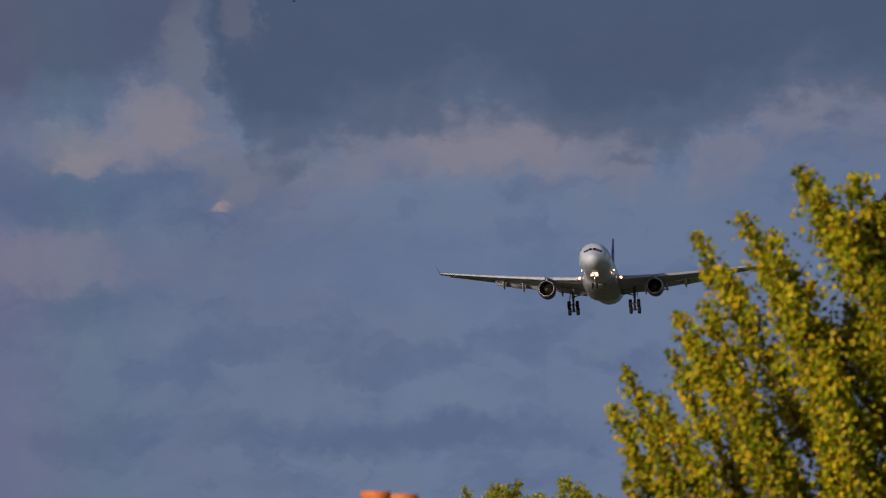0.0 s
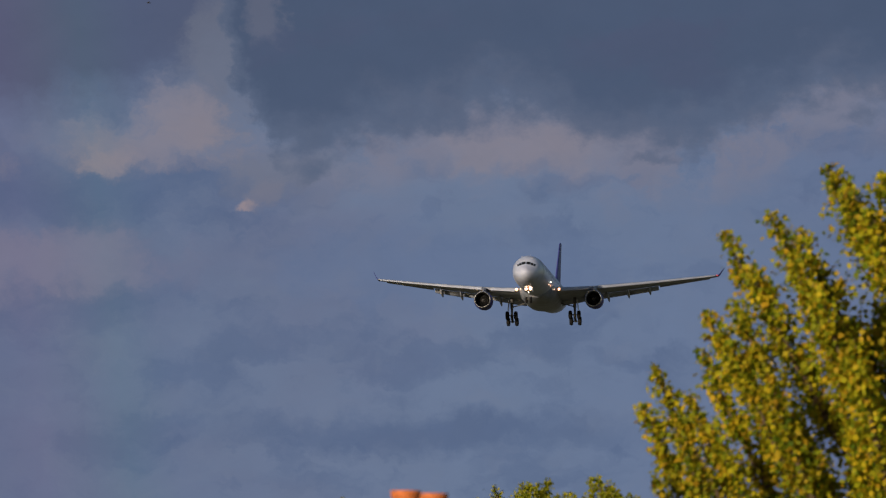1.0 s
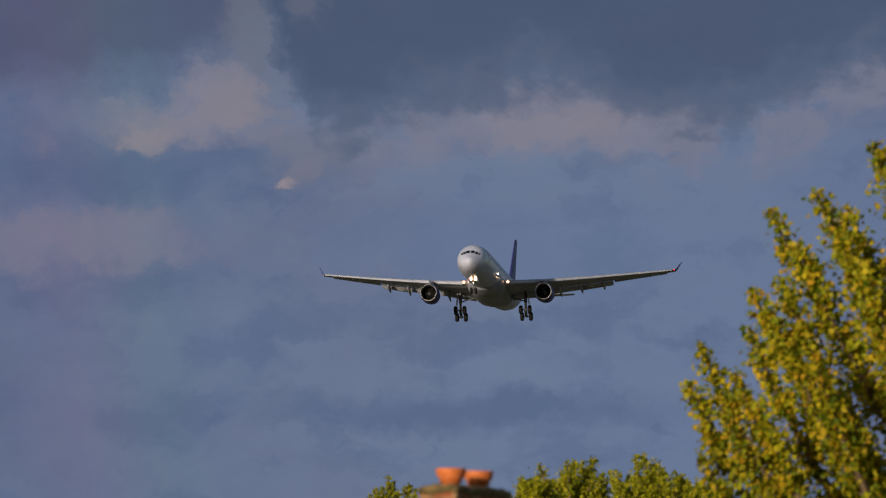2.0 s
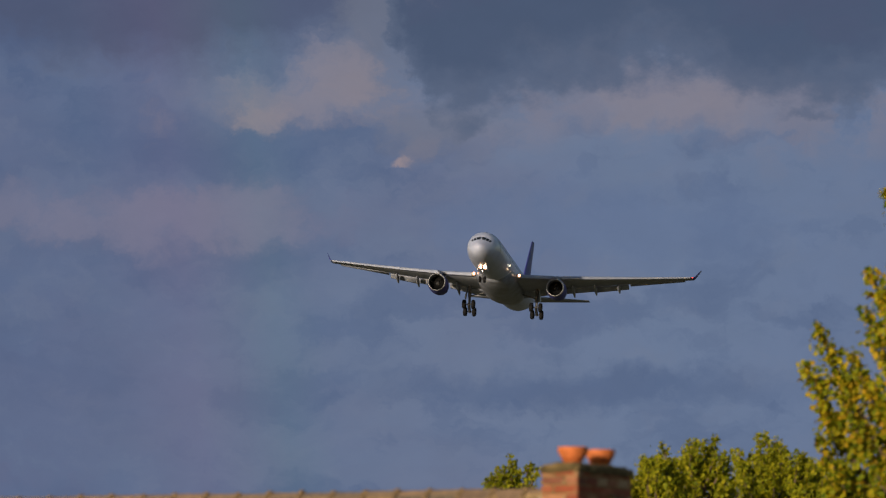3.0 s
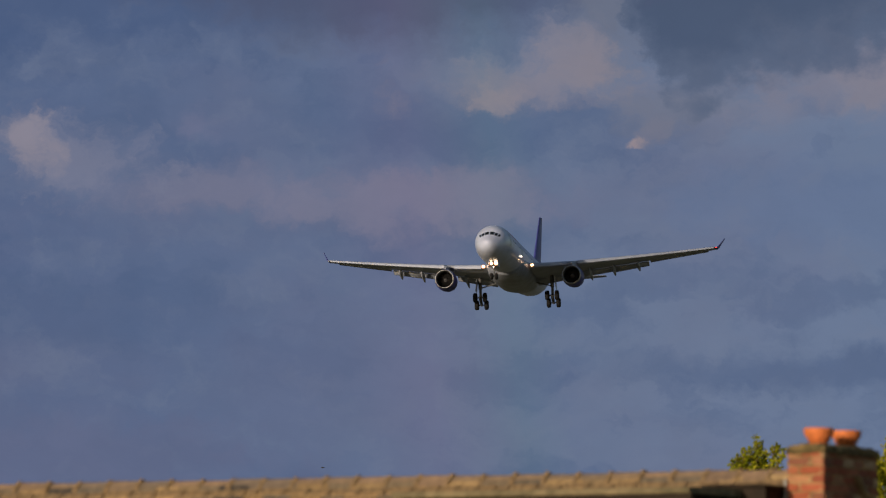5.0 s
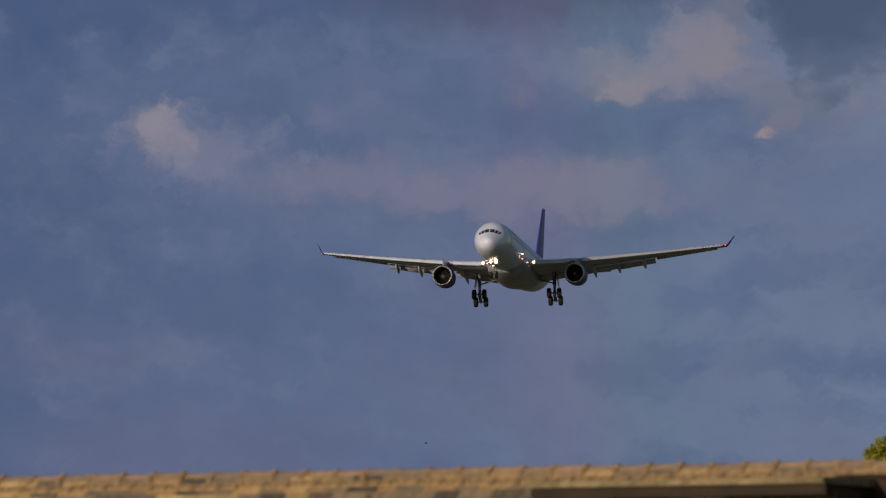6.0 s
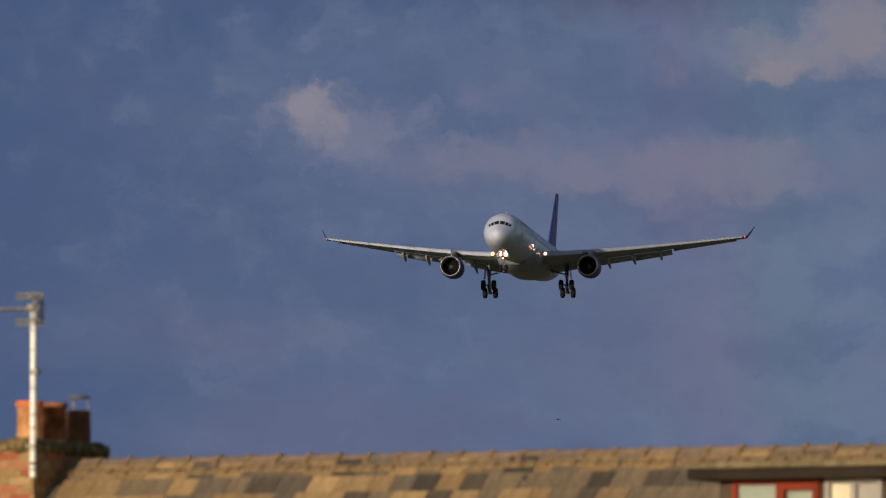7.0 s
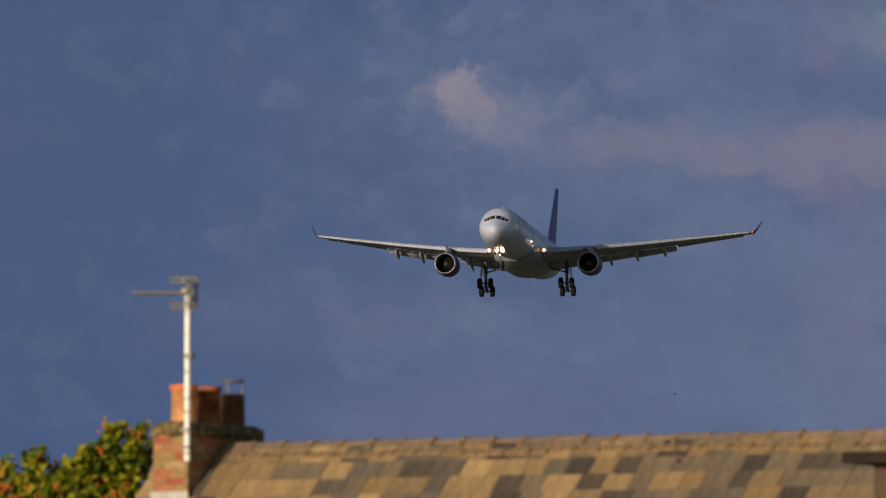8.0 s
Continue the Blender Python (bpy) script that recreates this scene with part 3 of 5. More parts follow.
def rowan():
    D = 101.0
    foot = at(-5.3, 0, D)
    foot.z = 0
    rnd = random.Random(21)
    tips = []
    for az, el, dy in ((-4.68, 2.27, 0.2), (-4.58, 2.24, -0.2), (-5.13, 2.13, 0.1), (-4.88, 2.13, -0.4), (-5.34, 2.06, 0.3), (-4.62, 2.08, 0.5), (-5.6, 2.1, 0), (-5.9, 2.0, 0.3),
                       (-4.54, 2.28, 0.3), (-4.72, 2.2, -0.3), (-4.5, 2.16, 0.2), (-4.6, 2.02, -0.2), (-4.75, 2.05, 0.4), (-4.95, 2.06, 0.2), (-5.05, 1.96, -0.4)):
        p = at(az, el, D + dy)
        tips.append((p.x - foot.x, p.y - foot.y, p.z))
    for k in range(44):
        t = rnd.uniform(0, 2 * math.pi)
        r = 1.5 * math.sqrt(rnd.random())
        tips.append((r * math.cos(t), r * math.sin(t), rnd.uniform(3.0, 5.15 - 0.25 * r)))
    tree, spots = build_tree("rowan_tree", "rowan with pale green leaves and orange berries", "tree", foot, tips, 5.2, 0.085, 210, 0.17, M_LEAF_ROWAN, 22, 0.1)
    bm = bmesh.new()
    for k in range(320):
        p = Vector(rnd.choice(spots)) + Vector((-0.05, -0.12, 0.02))
        for _ in range(5):
            q = p + Vector((rnd.gauss(0, 1), rnd.gauss(0, 1), rnd.gauss(0, 1))) * 0.035
            bmesh.ops.create_icosphere(bm, subdivisions=1, radius=0.016, matrix=Matrix.Translation(q))
    tagged(part("berries", bm, M_BERRY, tree, "clusters of orange berries"), kind="stuff")


POPLAR = poplar()[0]
far_trees()
rowan()


# ---- the aircraft ----
# its own space: x to its port side, y aft, z up; the origin lies 25 m behind the nose
NOSE = -25.0
# station behind the nose, top, bottom, half width
BODY = [(0.0, -0.73, -0.77, 0.03), (0.12, -0.36, -1.10, 0.40), (0.35, -0.12, -1.38, 0.68), (0.7, 0.12, -1.62, 0.98), (1.2, 0.40, -1.87, 1.30), (1.8, 0.72, -2.08, 1.62), (2.4, 1.12, -2.24, 1.88),
        (3.0, 1.58, -2.37, 2.10), (3.6, 1.98, -2.48, 2.28), (4.4, 2.33, -2.59, 2.46), (5.4, 2.60, -2.69, 2.62), (6.6, 2.75, -2.77, 2.74), (8.0, 2.82, -2.82, 2.82), (12.0, 2.82, -2.82, 2.82),
        (20.0, 2.82, -2.82, 2.82), (30.0, 2.82, -2.82, 2.82), (40.0, 2.82, -2.82, 2.82), (44.0, 2.82, -2.80, 2.82), (48.0, 2.82, -2.45, 2.74), (52.0, 2.80, -1.60, 2.36), (56.0, 2.74, -0.45, 1.78),
        (60.0, 2.52, 0.75, 1.0), (62.4, 2.2, 1.3, 0.45), (62.8, 2.0, 1.55, 0.2)]


def body_at(x, t):
    """A point of the fuselage's skin: station x, angle t from the crown towards port."""
    for a, b in zip(BODY, BODY[1:]):
        if a[0] <= x <= b[0]:
            f = (x - a[0]) / (b[0] - a[0])
            top, bot, w = (a[k] + (b[k] - a[k]) * f for k in (1, 2, 3))
            return Vector((0.975 * w * math.sin(t), NOSE + x, (top + bot) / 2 - 0.03 + 0.98 * (top - bot) / 2 * math.cos(t)))


def skin_patch(x0, x1, t0, t1, lift, nx=3, nt=3, skew=0.0):
    """A thin plate that lies on the fuselage's skin."""
    bm = bmesh.new()
    g = []
    for i in range(nx + 1):
        row = []
        for j in range(nt + 1):
            x = x0 + (x1 - x0) * i / nx + skew * j / nt
            t = t0 + (t1 - t0) * j / nt
            p = body_at(x, t)
            q = body_at(x + 0.05, t) - p
            r = body_at(x, t + 0.02) - p
            nrm = r.cross(q).normalized()
            if nrm.dot(Vector((p.x, 0, p.z))) < 0:
                nrm = -nrm
            row.append((bm.verts.new(p + nrm * lift), bm.verts.new(p - nrm * 0.02)))
        g.append(row)
    for i in range(nx):
        for j in range(nt):
            bm.faces.new((g[i][j][0], g[i + 1][j][0], g[i + 1][j + 1][0], g[i][j + 1][0]))
    for i in range(nx):
        for j in (0, nt):
            bm.faces.new((g[i][j][0], g[i + 1][j][0], g[i + 1][j][1], g[i][j][1]))
    for j in range(nt):
        for i in (0, nx):
            bm.faces.new((g[i][j][0], g[i][j + 1][0], g[i][j + 1][1], g[i][j][1]))
    bmesh.ops.recalc_face_normals(bm, faces=bm.faces[:])
    return bm


def foil(chord, thick, n=9):
    """An aerofoil's outline: along the chord from the leading edge, and up."""
    up, lo = [], []
    for k in range(n + 1):
        c = (1 - math.cos(math.pi * k / n)) / 2
        h = thick * 5 * (0.2969 * math.sqrt(c) - 0.126 * c - 0.3516 * c * c + 0.2843 * c ** 3 - 0.1036 * c ** 4)
        up.append((c * chord, (h + 0.02 * math.sin(math.pi * c)) * chord))
        lo.append((c * chord, (-h * 0.85 + 0.012 * math.sin(math.pi * c)) * chord))
    return up + lo[-2:0:-1]


def wing_le(y):
    return 22.5 + 0.630 * (y - 3.6)


def wing_z(y):
    return -1.24 + 3.85 * max(0.0, (y - 3.6) / 25.1) ** 1.15


def wing_chord(y):
    if y < 9.4:
        return 11.3 + (7.5 - 11.3) * (y - 2.4) / 7.0
    return 7.5 + (2.5 - 7.5) * (y - 9.4) / 19.3


def wing_twist(y):
    return radians(4.0 - 3.5 * y / 28.7)


def wing_point(y, c, h, side):
    """Local wing place: c metres behind the leading edge, h up from the chord line."""
    t = wing_twist(y)
    return Vector((side * y, NOSE + wing_le(y) + c * math.cos(t) + h * math.sin(t), wing_z(y) - c * math.sin(t) + h * math.cos(t)))


def span_loft(ys, prof, side, caps=True):
    bm = bmesh.new()
    rings(bm, [[wing_point(y, c, h, side) for c, h in prof(y)] for y in ys], True, caps, caps)
    bmesh.ops.recalc_face_normals(bm, faces=bm.faces[:])
    return bm


def build_wing(plane, side):
    ys = [2.2, 3.6, 6, 8, 9.4, 12, 15, 18, 21, 24, 26.5, 28.2, 28.9]
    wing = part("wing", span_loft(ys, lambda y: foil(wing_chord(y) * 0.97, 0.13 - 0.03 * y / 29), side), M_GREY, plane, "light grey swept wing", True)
    # slats, drooped ahead of the leading edge
    for y0, y1 in ((3.9, 8.3), (9.9, 13.23), (13.25, 16.33), (16.35, 19.43), (19.45, 22.43), (22.45, 25.43), (25.45, 28.6)):
        def slat(y):
            k = 1.45 - 0.033 * y
            return [(c * k, h * k) for c, h in ((-0.42, -0.22), (-0.42, -0.05), (-0.30, 0.12), (0.05, 0.27), (0.5, 0.36), (0.48, 0.32), (0.05, 0.16), (-0.18, -0.06), (-0.25, -0.26), (-0.36, -0.28))]
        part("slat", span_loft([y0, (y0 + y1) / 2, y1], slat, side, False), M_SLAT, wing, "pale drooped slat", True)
    # flaps, run out and down
    for y0, y1, k in ((3.0, 8.9, 0.13), (9.5, 14.2, 0.17), (14.22, 19.07, 0.21)):
        def flap(y):
            ch = wing_chord(y)
            L = ch * k + 0.25
            d = radians(26)
            out = []
            for c, h in foil(L, 0.13, 5):
                out.append((ch * 0.93 + c * math.cos(d) + h * math.sin(d), -0.06 - c * math.sin(d) + h * math.cos(d)))
            return out
        part("flap", span_loft([y0, (y0 + y1) / 2, y1], flap, side), M_GREY, wing, "", True)
    # drooped aileron
    def aileron(y):
        ch = wing_chord(y)
        return [(ch * 0.9 + c * 0.97, -0.02 - c * 0.2 + h) for c, h in foil(ch * 0.2, 0.1, 4)]
    part("aileron", span_loft([19.3, 23.5, 27.6], aileron, side), M_GREY, wing, "", True)
    # flap track fairings
    for y, L in ((7.3, 5.2), (10.9, 4.8), (14.2, 4.2), (17.7, 3.6)):
        bm = bmesh.new()
        c0 = wing_chord(y) * 0.5
        secs = []
        for f, w, hh in ((0, 0.03, 0.03), (0.12, 0.18, 0.26), (0.3, 0.25, 0.40), (0.6, 0.24, 0.42), (0.85, 0.14, 0.26), (1, 0.02, 0.03)):
            drop = -0.42 - 0.95 * max(0, f - 0.4) ** 1.1 * L / 3.6 - 0.2 * min(1.0, f * 3)
            cen = wing_point(y, c0 + f * L, drop, side)
            secs.append([cen + Vector((w * math.cos(2 * math.pi * k / 12), 0, hh * math.sin(2 * math.pi * k / 12))) for k in range(12)])
        rings(bm, secs)
        bmesh.ops.recalc_face_normals(bm, faces=bm.faces[:])
        part("flap_fairing", bm, M_GREY, wing, "grey canoe-shaped fairing", True)
    # winglet
    bm = bmesh.new()
    secs = []
    for f, y, z, le, ch in ((0, 28.88, 2.58, 38.45, 2.3), (0.3, 29.25, 2.95, 39.0, 1.75), (1, 29.97, 4.23, 40.55, 0.75)):
        secs.append([Vector((side * (y + h * 0.9), NOSE + le + c, z - h * 0.5)) for c, h in foil(ch, 0.09, 6)])
    rings(bm, secs)
    bmesh.ops.recalc_face_normals(bm, faces=bm.faces[:])
    part("winglet", bm, M_PURPLE, wing, "dark blue winglet", True)
    bm = bmesh.new()
    bmesh.ops.create_icosphere(bm, subdivisions=2, radius=0.10, matrix=Matrix.Translation((side * 28.95, NOSE + 38.35, 2.62)))
    part("navigation_light", bm, M_NAV if side > 0 else M_LIP, wing, "", True)
    # light in the wing root
    bm = bmesh.new()
    lathe(bm, [(-0.04, 0.12), (0.03, 0.15), (0.2, 0.15)], (side * 3.6, NOSE + 22.0, -1.22), "y", 16)
    part("root_light", bm, M_LAMP, wing, "glowing landing light in the wing root")
    # added ring, glowing orange as the halo of the root light
    bm = bmesh.new()
    lathe(bm, [(-0.03, 0.13), (-0.05, 0.24), (-0.03, 0.27), (0.3, 0.12)], (side * 3.6, NOSE + 22.0, -1.22), "y", 20, False, True)
    part("lamp_halo", bm, M_LAMP_HALO, wing, "glowing orange ring in place of a lens halo")


def build_engine(plane, side):
    c = (side * 9.38, NOSE + 21.8, -2.85)
    bm = bmesh.new()
    lathe(bm, [(0.34, 1.43), (0.8, 1.51), (1.6, 1.55), (2.8, 1.53), (4.2, 1.40), (5.6, 1.15), (6.3, 0.98), (6.3, 0.92), (5.0, 0.98)], c, "y", 40, False, False)
    eng = part("engine", bm, M_PURPLE, plane, "indigo engine nacelle", True)
    bm = bmesh.new()
    lathe(bm, [(0.34, 1.427), (0.12, 1.385), (0.02, 1.34), (0.0, 1.30), (0.03, 1.26), (0.16, 1.225), (0.34, 1.215)], c, "y", 40, False, False)
    part("inlet_lip", bm, M_LIP, eng, "bare metal inlet lip", True)
    bm = bmesh.new()
    lathe(bm, [(0.34, 1.214), (0.9, 1.205), (1.5, 1.21), (1.9, 1.21)], c, "y", 40, False, False)
    part("inlet_duct", bm, M_DUCT, eng, "grey inlet duct", True)
    bm = bmesh.new()
    for k in range(26):
        t = 2 * math.pi * k / 26
        secs = []
        for r, tw in ((0.3, 0.75), (0.75, 0.5), (1.195, 0.2)):
            u = Vector((math.cos(t + (r - 0.3) * 0.12), 0, math.sin(t + (r - 0.3) * 0.12)))
            v = Vector((-u.z, 0, u.x))
            o = Vector(c) + Vector((0, 1.55, 0)) + u * r
            w = 0.03 + 0.12 * r
            a = v * w * math.cos(math.pi / 2 - tw - 0.3) + Vector((0, w * 0.9, 0))
            secs.append([o - a, o - a * 0.2 + v * 0.012, o + a, o + a * 0.2 - v * 0.012])
        rings(bm, secs)
    part("fan", bm, M_DARKMETAL, eng)
    bm = bmesh.new()
    lathe(bm, [(1.2, 0.01), (1.28, 0.1), (1.42, 0.22), (1.62, 0.34)], c, "y", 20, False, True)
    part("spinner", bm, M_STRUT, eng, "grey spinner", True)
    bm = bmesh.new()
    lathe(bm, [(1.85, 1.21), (1.86, 0.02)], c, "y", 32, False, False)
    part("fan_case", bm, M_RUBBER, eng)
    # pylon
    bm = bmesh.new()
    secs = []
    for y, z0, z1, w in ((1.3, -1.32, -1.10, 0.05), (2.4, -1.45, -0.66, 0.22), (4.4, -1.55, -0.45, 0.28), (7.5, -1.7, -0.9, 0.26), (9.6, -1.4, -1.2, 0.06)):
        secs.append([(c[0] - w, c[1] + y, z0), (c[0] + w, c[1] + y, z0), (c[0] + w, c[1] + y, z1), (c[0], c[1] + y, z1 + 0.08), (c[0] - w, c[1] + y, z1)])
    rings(bm, secs)
    bmesh.ops.recalc_face_normals(bm, faces=bm.faces[:])
    part("pylon", bm, M_GREY, eng)
    # strake
    bm = bmesh.new()
    s = -side
    rings(bm, [[(c[0] + s * 1.05, c[1] + 1.3, c[2] + 1.20), (c[0] + s * 1.07, c[1] + 1.3, c[2] + 1.17), (c[0] + s * 1.1, c[1] + 1.35, c[2] + 1.24)], [(c[0] + s * 1.03, c[1] + 2.6, c[2] + 1.22), (c[0] + s * 1.07, c[1] + 2.6, c[2] + 1.18), (c[0] + s * 1.36, c[1] + 2.5, c[2] + 1.62)]])
    part("strake", bm, M_GREY, eng)


def wheel(parent, c, r, w):
    bm = bmesh.new()
    prof = [(-w / 2, r * 0.55), (-w / 2, r * 0.82), (-w * 0.38, r * 0.95), (-w * 0.15, r), (w * 0.15, r), (w * 0.38, r * 0.95), (w / 2, r * 0.82), (w / 2, r * 0.55)]
    lathe(bm, prof, c, "x", 28, False, False)
    tyre = part("wheel", bm, M_RUBBER, parent, "black rubber tyre", True)
    bm = bmesh.new()
    lathe(bm, [(-w * 0.42, r * 0.15), (-w * 0.36, r * 0.56), (w * 0.36, r * 0.56), (w * 0.42, r * 0.15)], c, "x", 20)
    return tyre, bm


def build_main_gear(plane, side):
    X = side * 5.35
    top = Vector((X, NOSE + 31.0, -1.3))
    hub = Vector((X, NOSE + 31.8, -5.07))
    bm = bmesh.new()
    rod(bm, top, top.lerp(hub, 0.55), 0.30, 0.27, 14)
    rod(bm, top.lerp(hub, 0.55), hub, 0.2, 0.2, 12)
    rod(bm, hub + Vector((0, -0.15, 0.9)), hub + Vector((0, -0.5, 0.15)), 0.06)
    gear = part("main_gear", bm, M_STRUT, plane, "lowered main landing gear leg")
    bm = bmesh.new()
    rod(bm, top.lerp(hub, 0.5), (X - side * 2.3, NOSE + 31.3, -2.6), 0.10, 0.10)
    rod(bm, top.lerp(hub, 0.42), (X, NOSE + 29.6, -2.2), 0.08, 0.08)
    part("brace", bm, M_STRUT, gear)
    bm = bmesh.new()
    d = Vector((0, math.cos(radians(27)), -math.sin(radians(27))))
    rod(bm, hub - d * 1.05, hub + d * 1.05, 0.22, 0.22, 10)
    for s in (-1, 1):
        rod(bm, hub + d * 0.99 * s + Vector((-0.8, 0, 0)), hub + d * 0.99 * s + Vector((0.8, 0, 0)), 0.09)
    part("bogie", bm, M_STRUT, gear)
    for s in (-1, 1):
        for u in (-1, 1):
            tyre, hb = wheel(gear, hub + d * 0.99 * s + Vector((u * 0.72, 0, 0)), 0.72, 0.56)
            part("hub", hb, M_STRUT, gear)
    bm = bmesh.new()
    box(bm, -0.04, 0.04, -0.75, 0.75, -1.75, 0.15, 0.02, Matrix.Translation((X + side * 0.42, NOSE + 31.3, -2.0)) @ Matrix.Rotation(radians(side * -7), 4, "Y"))
    part("gear_door", bm, M_BELLY, gear, "grey gear door")


def build_nose_gear(plane):
    bm = bmesh.new()
    top, hub = Vector((0, NOSE + 6.9, -2.5)), Vector((0, NOSE + 6.55, -4.75))
    rod(bm, top, top.lerp(hub, 0.55), 0.14, 0.13, 12)
    rod(bm, top.lerp(hub, 0.5), hub, 0.09, 0.09, 10)
    rod(bm, hub - Vector((0.4, 0, 0)), hub + Vector((0.4, 0, 0)), 0.07)
    rod(bm, top.lerp(hub, 0.5), (0, NOSE + 8.5, -2.7), 0.07)
    gear = part("nose_gear", bm, M_STRUT, plane, "lowered nose landing gear")
    for u in (-1, 1):
        tyre, hb = wheel(gear, hub + Vector((u * 0.36, 0, 0)), 0.52, 0.36)
        part("hub", hb, M_STRUT, gear)
        bm = bmesh.new()
        box(bm, -0.02, 0.02, -1.0, 1.0, -0.75, 0, 0.01, Matrix.Translation((u * 0.62, NOSE + 6.6, -2.62)) @ Matrix.Rotation(radians(u * -8), 4, "Y"))
        part("gear_door", bm, M_WHITE, gear)
    for x, z, r, m in ((0.34, -2.86, 0.21, M_LAMP), (-0.38, -2.92, 0.15, M_LAMP), (-0.02, -3.45, 0.07, M_LAMP_SMALL)):
        bm = bmesh.new()
        lathe(bm, [(0, r), (0.05, r), (0.28, r * 0.5)], (x, NOSE + 6.3, z), "y", 20)
        part("landing_light", bm, m, gear, "glowing landing light")
        if m is M_LAMP:
            # added glowing ring for the warm halo round the big lamps
            bm = bmesh.new()
            lathe(bm, [(0.0, r), (-0.02, r * 1.5), (0.0, r * 1.6), (0.3, r * 0.8)], (x, NOSE + 6.3, z), "y", 24, False, True)
            part("halo_ring", bm, M_LAMP_HALO, gear, "glowing orange ring in place of a lens halo")
    bm = bmesh.new()
    rod(bm, (-0.33, NOSE + 6.62, -2.92), (0.30, NOSE + 6.62, -2.86), 0.05)
    part("light_bar", bm, M_STRUT, gear)


def build_tail(plane):
    bm = bmesh.new()
    secs = []
    for z, le, ch in ((2.2, 50.2, 9.4), (3.4, 52.1, 8.1), (10.85, 59.6, 3.3), (11.08, 60.0, 2.9)):
        secs.append([Vector((h, NOSE + le + c, z)) for c, h in foil(ch, 0.085, 8)])
    rings(bm, secs)
    bmesh.ops.recalc_face_normals(bm, faces=bm.faces[:])
    fin = part("fin", bm, M_PURPLE, plane, "indigo tail fin with a red mark", True)
    for side in (-1, 1):
        # the round mark on the fin, as plain dots
        for k, (c, z, r) in enumerate(((57.6, 7.3, 0.3), (58.5, 7.6, 0.25), (58.1, 6.7, 0.25), (58.9, 6.9, 0.2), (58.7, 8.2, 0.18))):
            b = bmesh.new()
            lathe(b, [(0, r), (0.02, r)], (side * 0.23, NOSE + c, z), "x", 14)
            part("tail_mark", b, M_RED, fin)
        bm = bmesh.new()
        secs = []
        for y, z, le, ch in ((0.3, 1.15, 54.3, 5.9), (1.2, 1.22, 55.0, 5.4), (9.6, 2.0, 60.6, 2.0), (9.75, 2.02, 60.9, 1.7)):
            secs.append([Vector((side * y, NOSE + le + c, z - h)) for c, h in foil(ch, 0.1, 8)])
        rings(bm, secs)
        bmesh.ops.recalc_face_normals(bm, faces=bm.faces[:])
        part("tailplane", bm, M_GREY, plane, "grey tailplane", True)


def build_plane():
    plane = thing("airliner", "white twin-engined airliner with indigo tail, gear down, lights on", "aircraft")
    bm = bmesh.new()
    n = 48
    rings(bm, [[body_at(s[0], 2 * math.pi * k / n) for k in range(n)] for s in BODY])
    bmesh.ops.recalc_face_normals(bm, faces=bm.faces[:])
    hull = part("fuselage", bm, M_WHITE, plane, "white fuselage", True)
    # belly fairing
    bm = bmesh.new()
    secs = []
    for x, w, zb in ((17.5, 1.2, -2.85), (19.0, 2.3, -3.1), (21.0, 2.95, -3.45), (24.0, 3.25, -3.68), (29.0, 3.3, -3.74), (34.0, 3.2, -3.66), (37.0, 2.8, -3.35), (39.5, 1.9, -2.95), (41, 1.0, -2.7)):
        zt = -1.0
        secs.append([Vector((w * math.copysign(abs(math.cos(t)) ** 0.8, math.cos(t)), NOSE + x, zt + (zb - zt) * (abs(math.sin(t)) ** 0.75 if math.sin(t) < 0 else -0.25 * math.sin(t)))) for t in [2 * math.pi * k / 36 for k in range(36)]])
    rings(bm, secs)
    bmesh.ops.recalc_face_normals(bm, faces=bm.faces[:])
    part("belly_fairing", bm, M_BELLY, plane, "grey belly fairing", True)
    # cockpit glass
    for s in (-1, 1):
        for x0, x1, t0, t1, sk in ((1.90, 2.62, 0.04, 0.40, 0.03), (1.94, 2.64, 0.45, 0.68, 0.08), (2.12, 2.72, 0.73, 0.90, 0.22)):
            part("cockpit_window", skin_patch(x0, x1, s * t0, s * t1, 0.025, 3, 3, sk), M_COCKPIT, hull, "dark cockpit pane")
    # cabin doors, and the airline's name as plain red bars
    for s in (-1, 1):
        for x in (5.6, 17.0, 41.5):
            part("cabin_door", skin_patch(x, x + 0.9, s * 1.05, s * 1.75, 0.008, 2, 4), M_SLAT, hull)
        x = 8.2
        for w in (0.9, 0.6, 0.75, 0.7, 0.7, 0.8, 0.45, 0.7):
            part("name_bar", skin_patch(x, x + w, s * 0.58, s * 1.02, 0.015, 2, 2), M_RED, hull, "red bar of lettering")
            x += w + 0.3
        for k in range(38):
            x = 8.0 + k * 1.06
            if not 16.6 < x < 18.2:
                part("cabin_window", skin_patch(x, x + 0.24, s * 1.30, s * 1.42, 0.012, 1, 1), M_COCKPIT, hull)
        b = bmesh.new()
        bmesh.ops.create_icosphere(b, subdivisions=2, radius=0.09, matrix=Matrix.Translation((s * 2.80, NOSE + 15.9, -0.75)))
        part("side_light", b, M_LAMP_SMALL, hull, "small white light", True)
        build_wing(plane, s)
        build_engine(plane, s)
        build_main_gear(plane, s)
    build_nose_gear(plane)
    build_tail(plane)
    b = bmesh.new()
    rings(b, [[(0.03, NOSE + 9, 2.8), (-0.03, NOSE + 9, 2.8), (-0.03, NOSE + 9.5, 2.8), (0.03, NOSE + 9.5, 2.8)], [(0.02, NOSE + 9.3, 3.15), (-0.02, NOSE + 9.3, 3.15), (-0.02, NOSE + 9.5, 3.15), (0.02, NOSE + 9.5, 3.15)]])
    part("antenna", b, M_WHITE, hull)
    return plane


PLANE = build_plane()


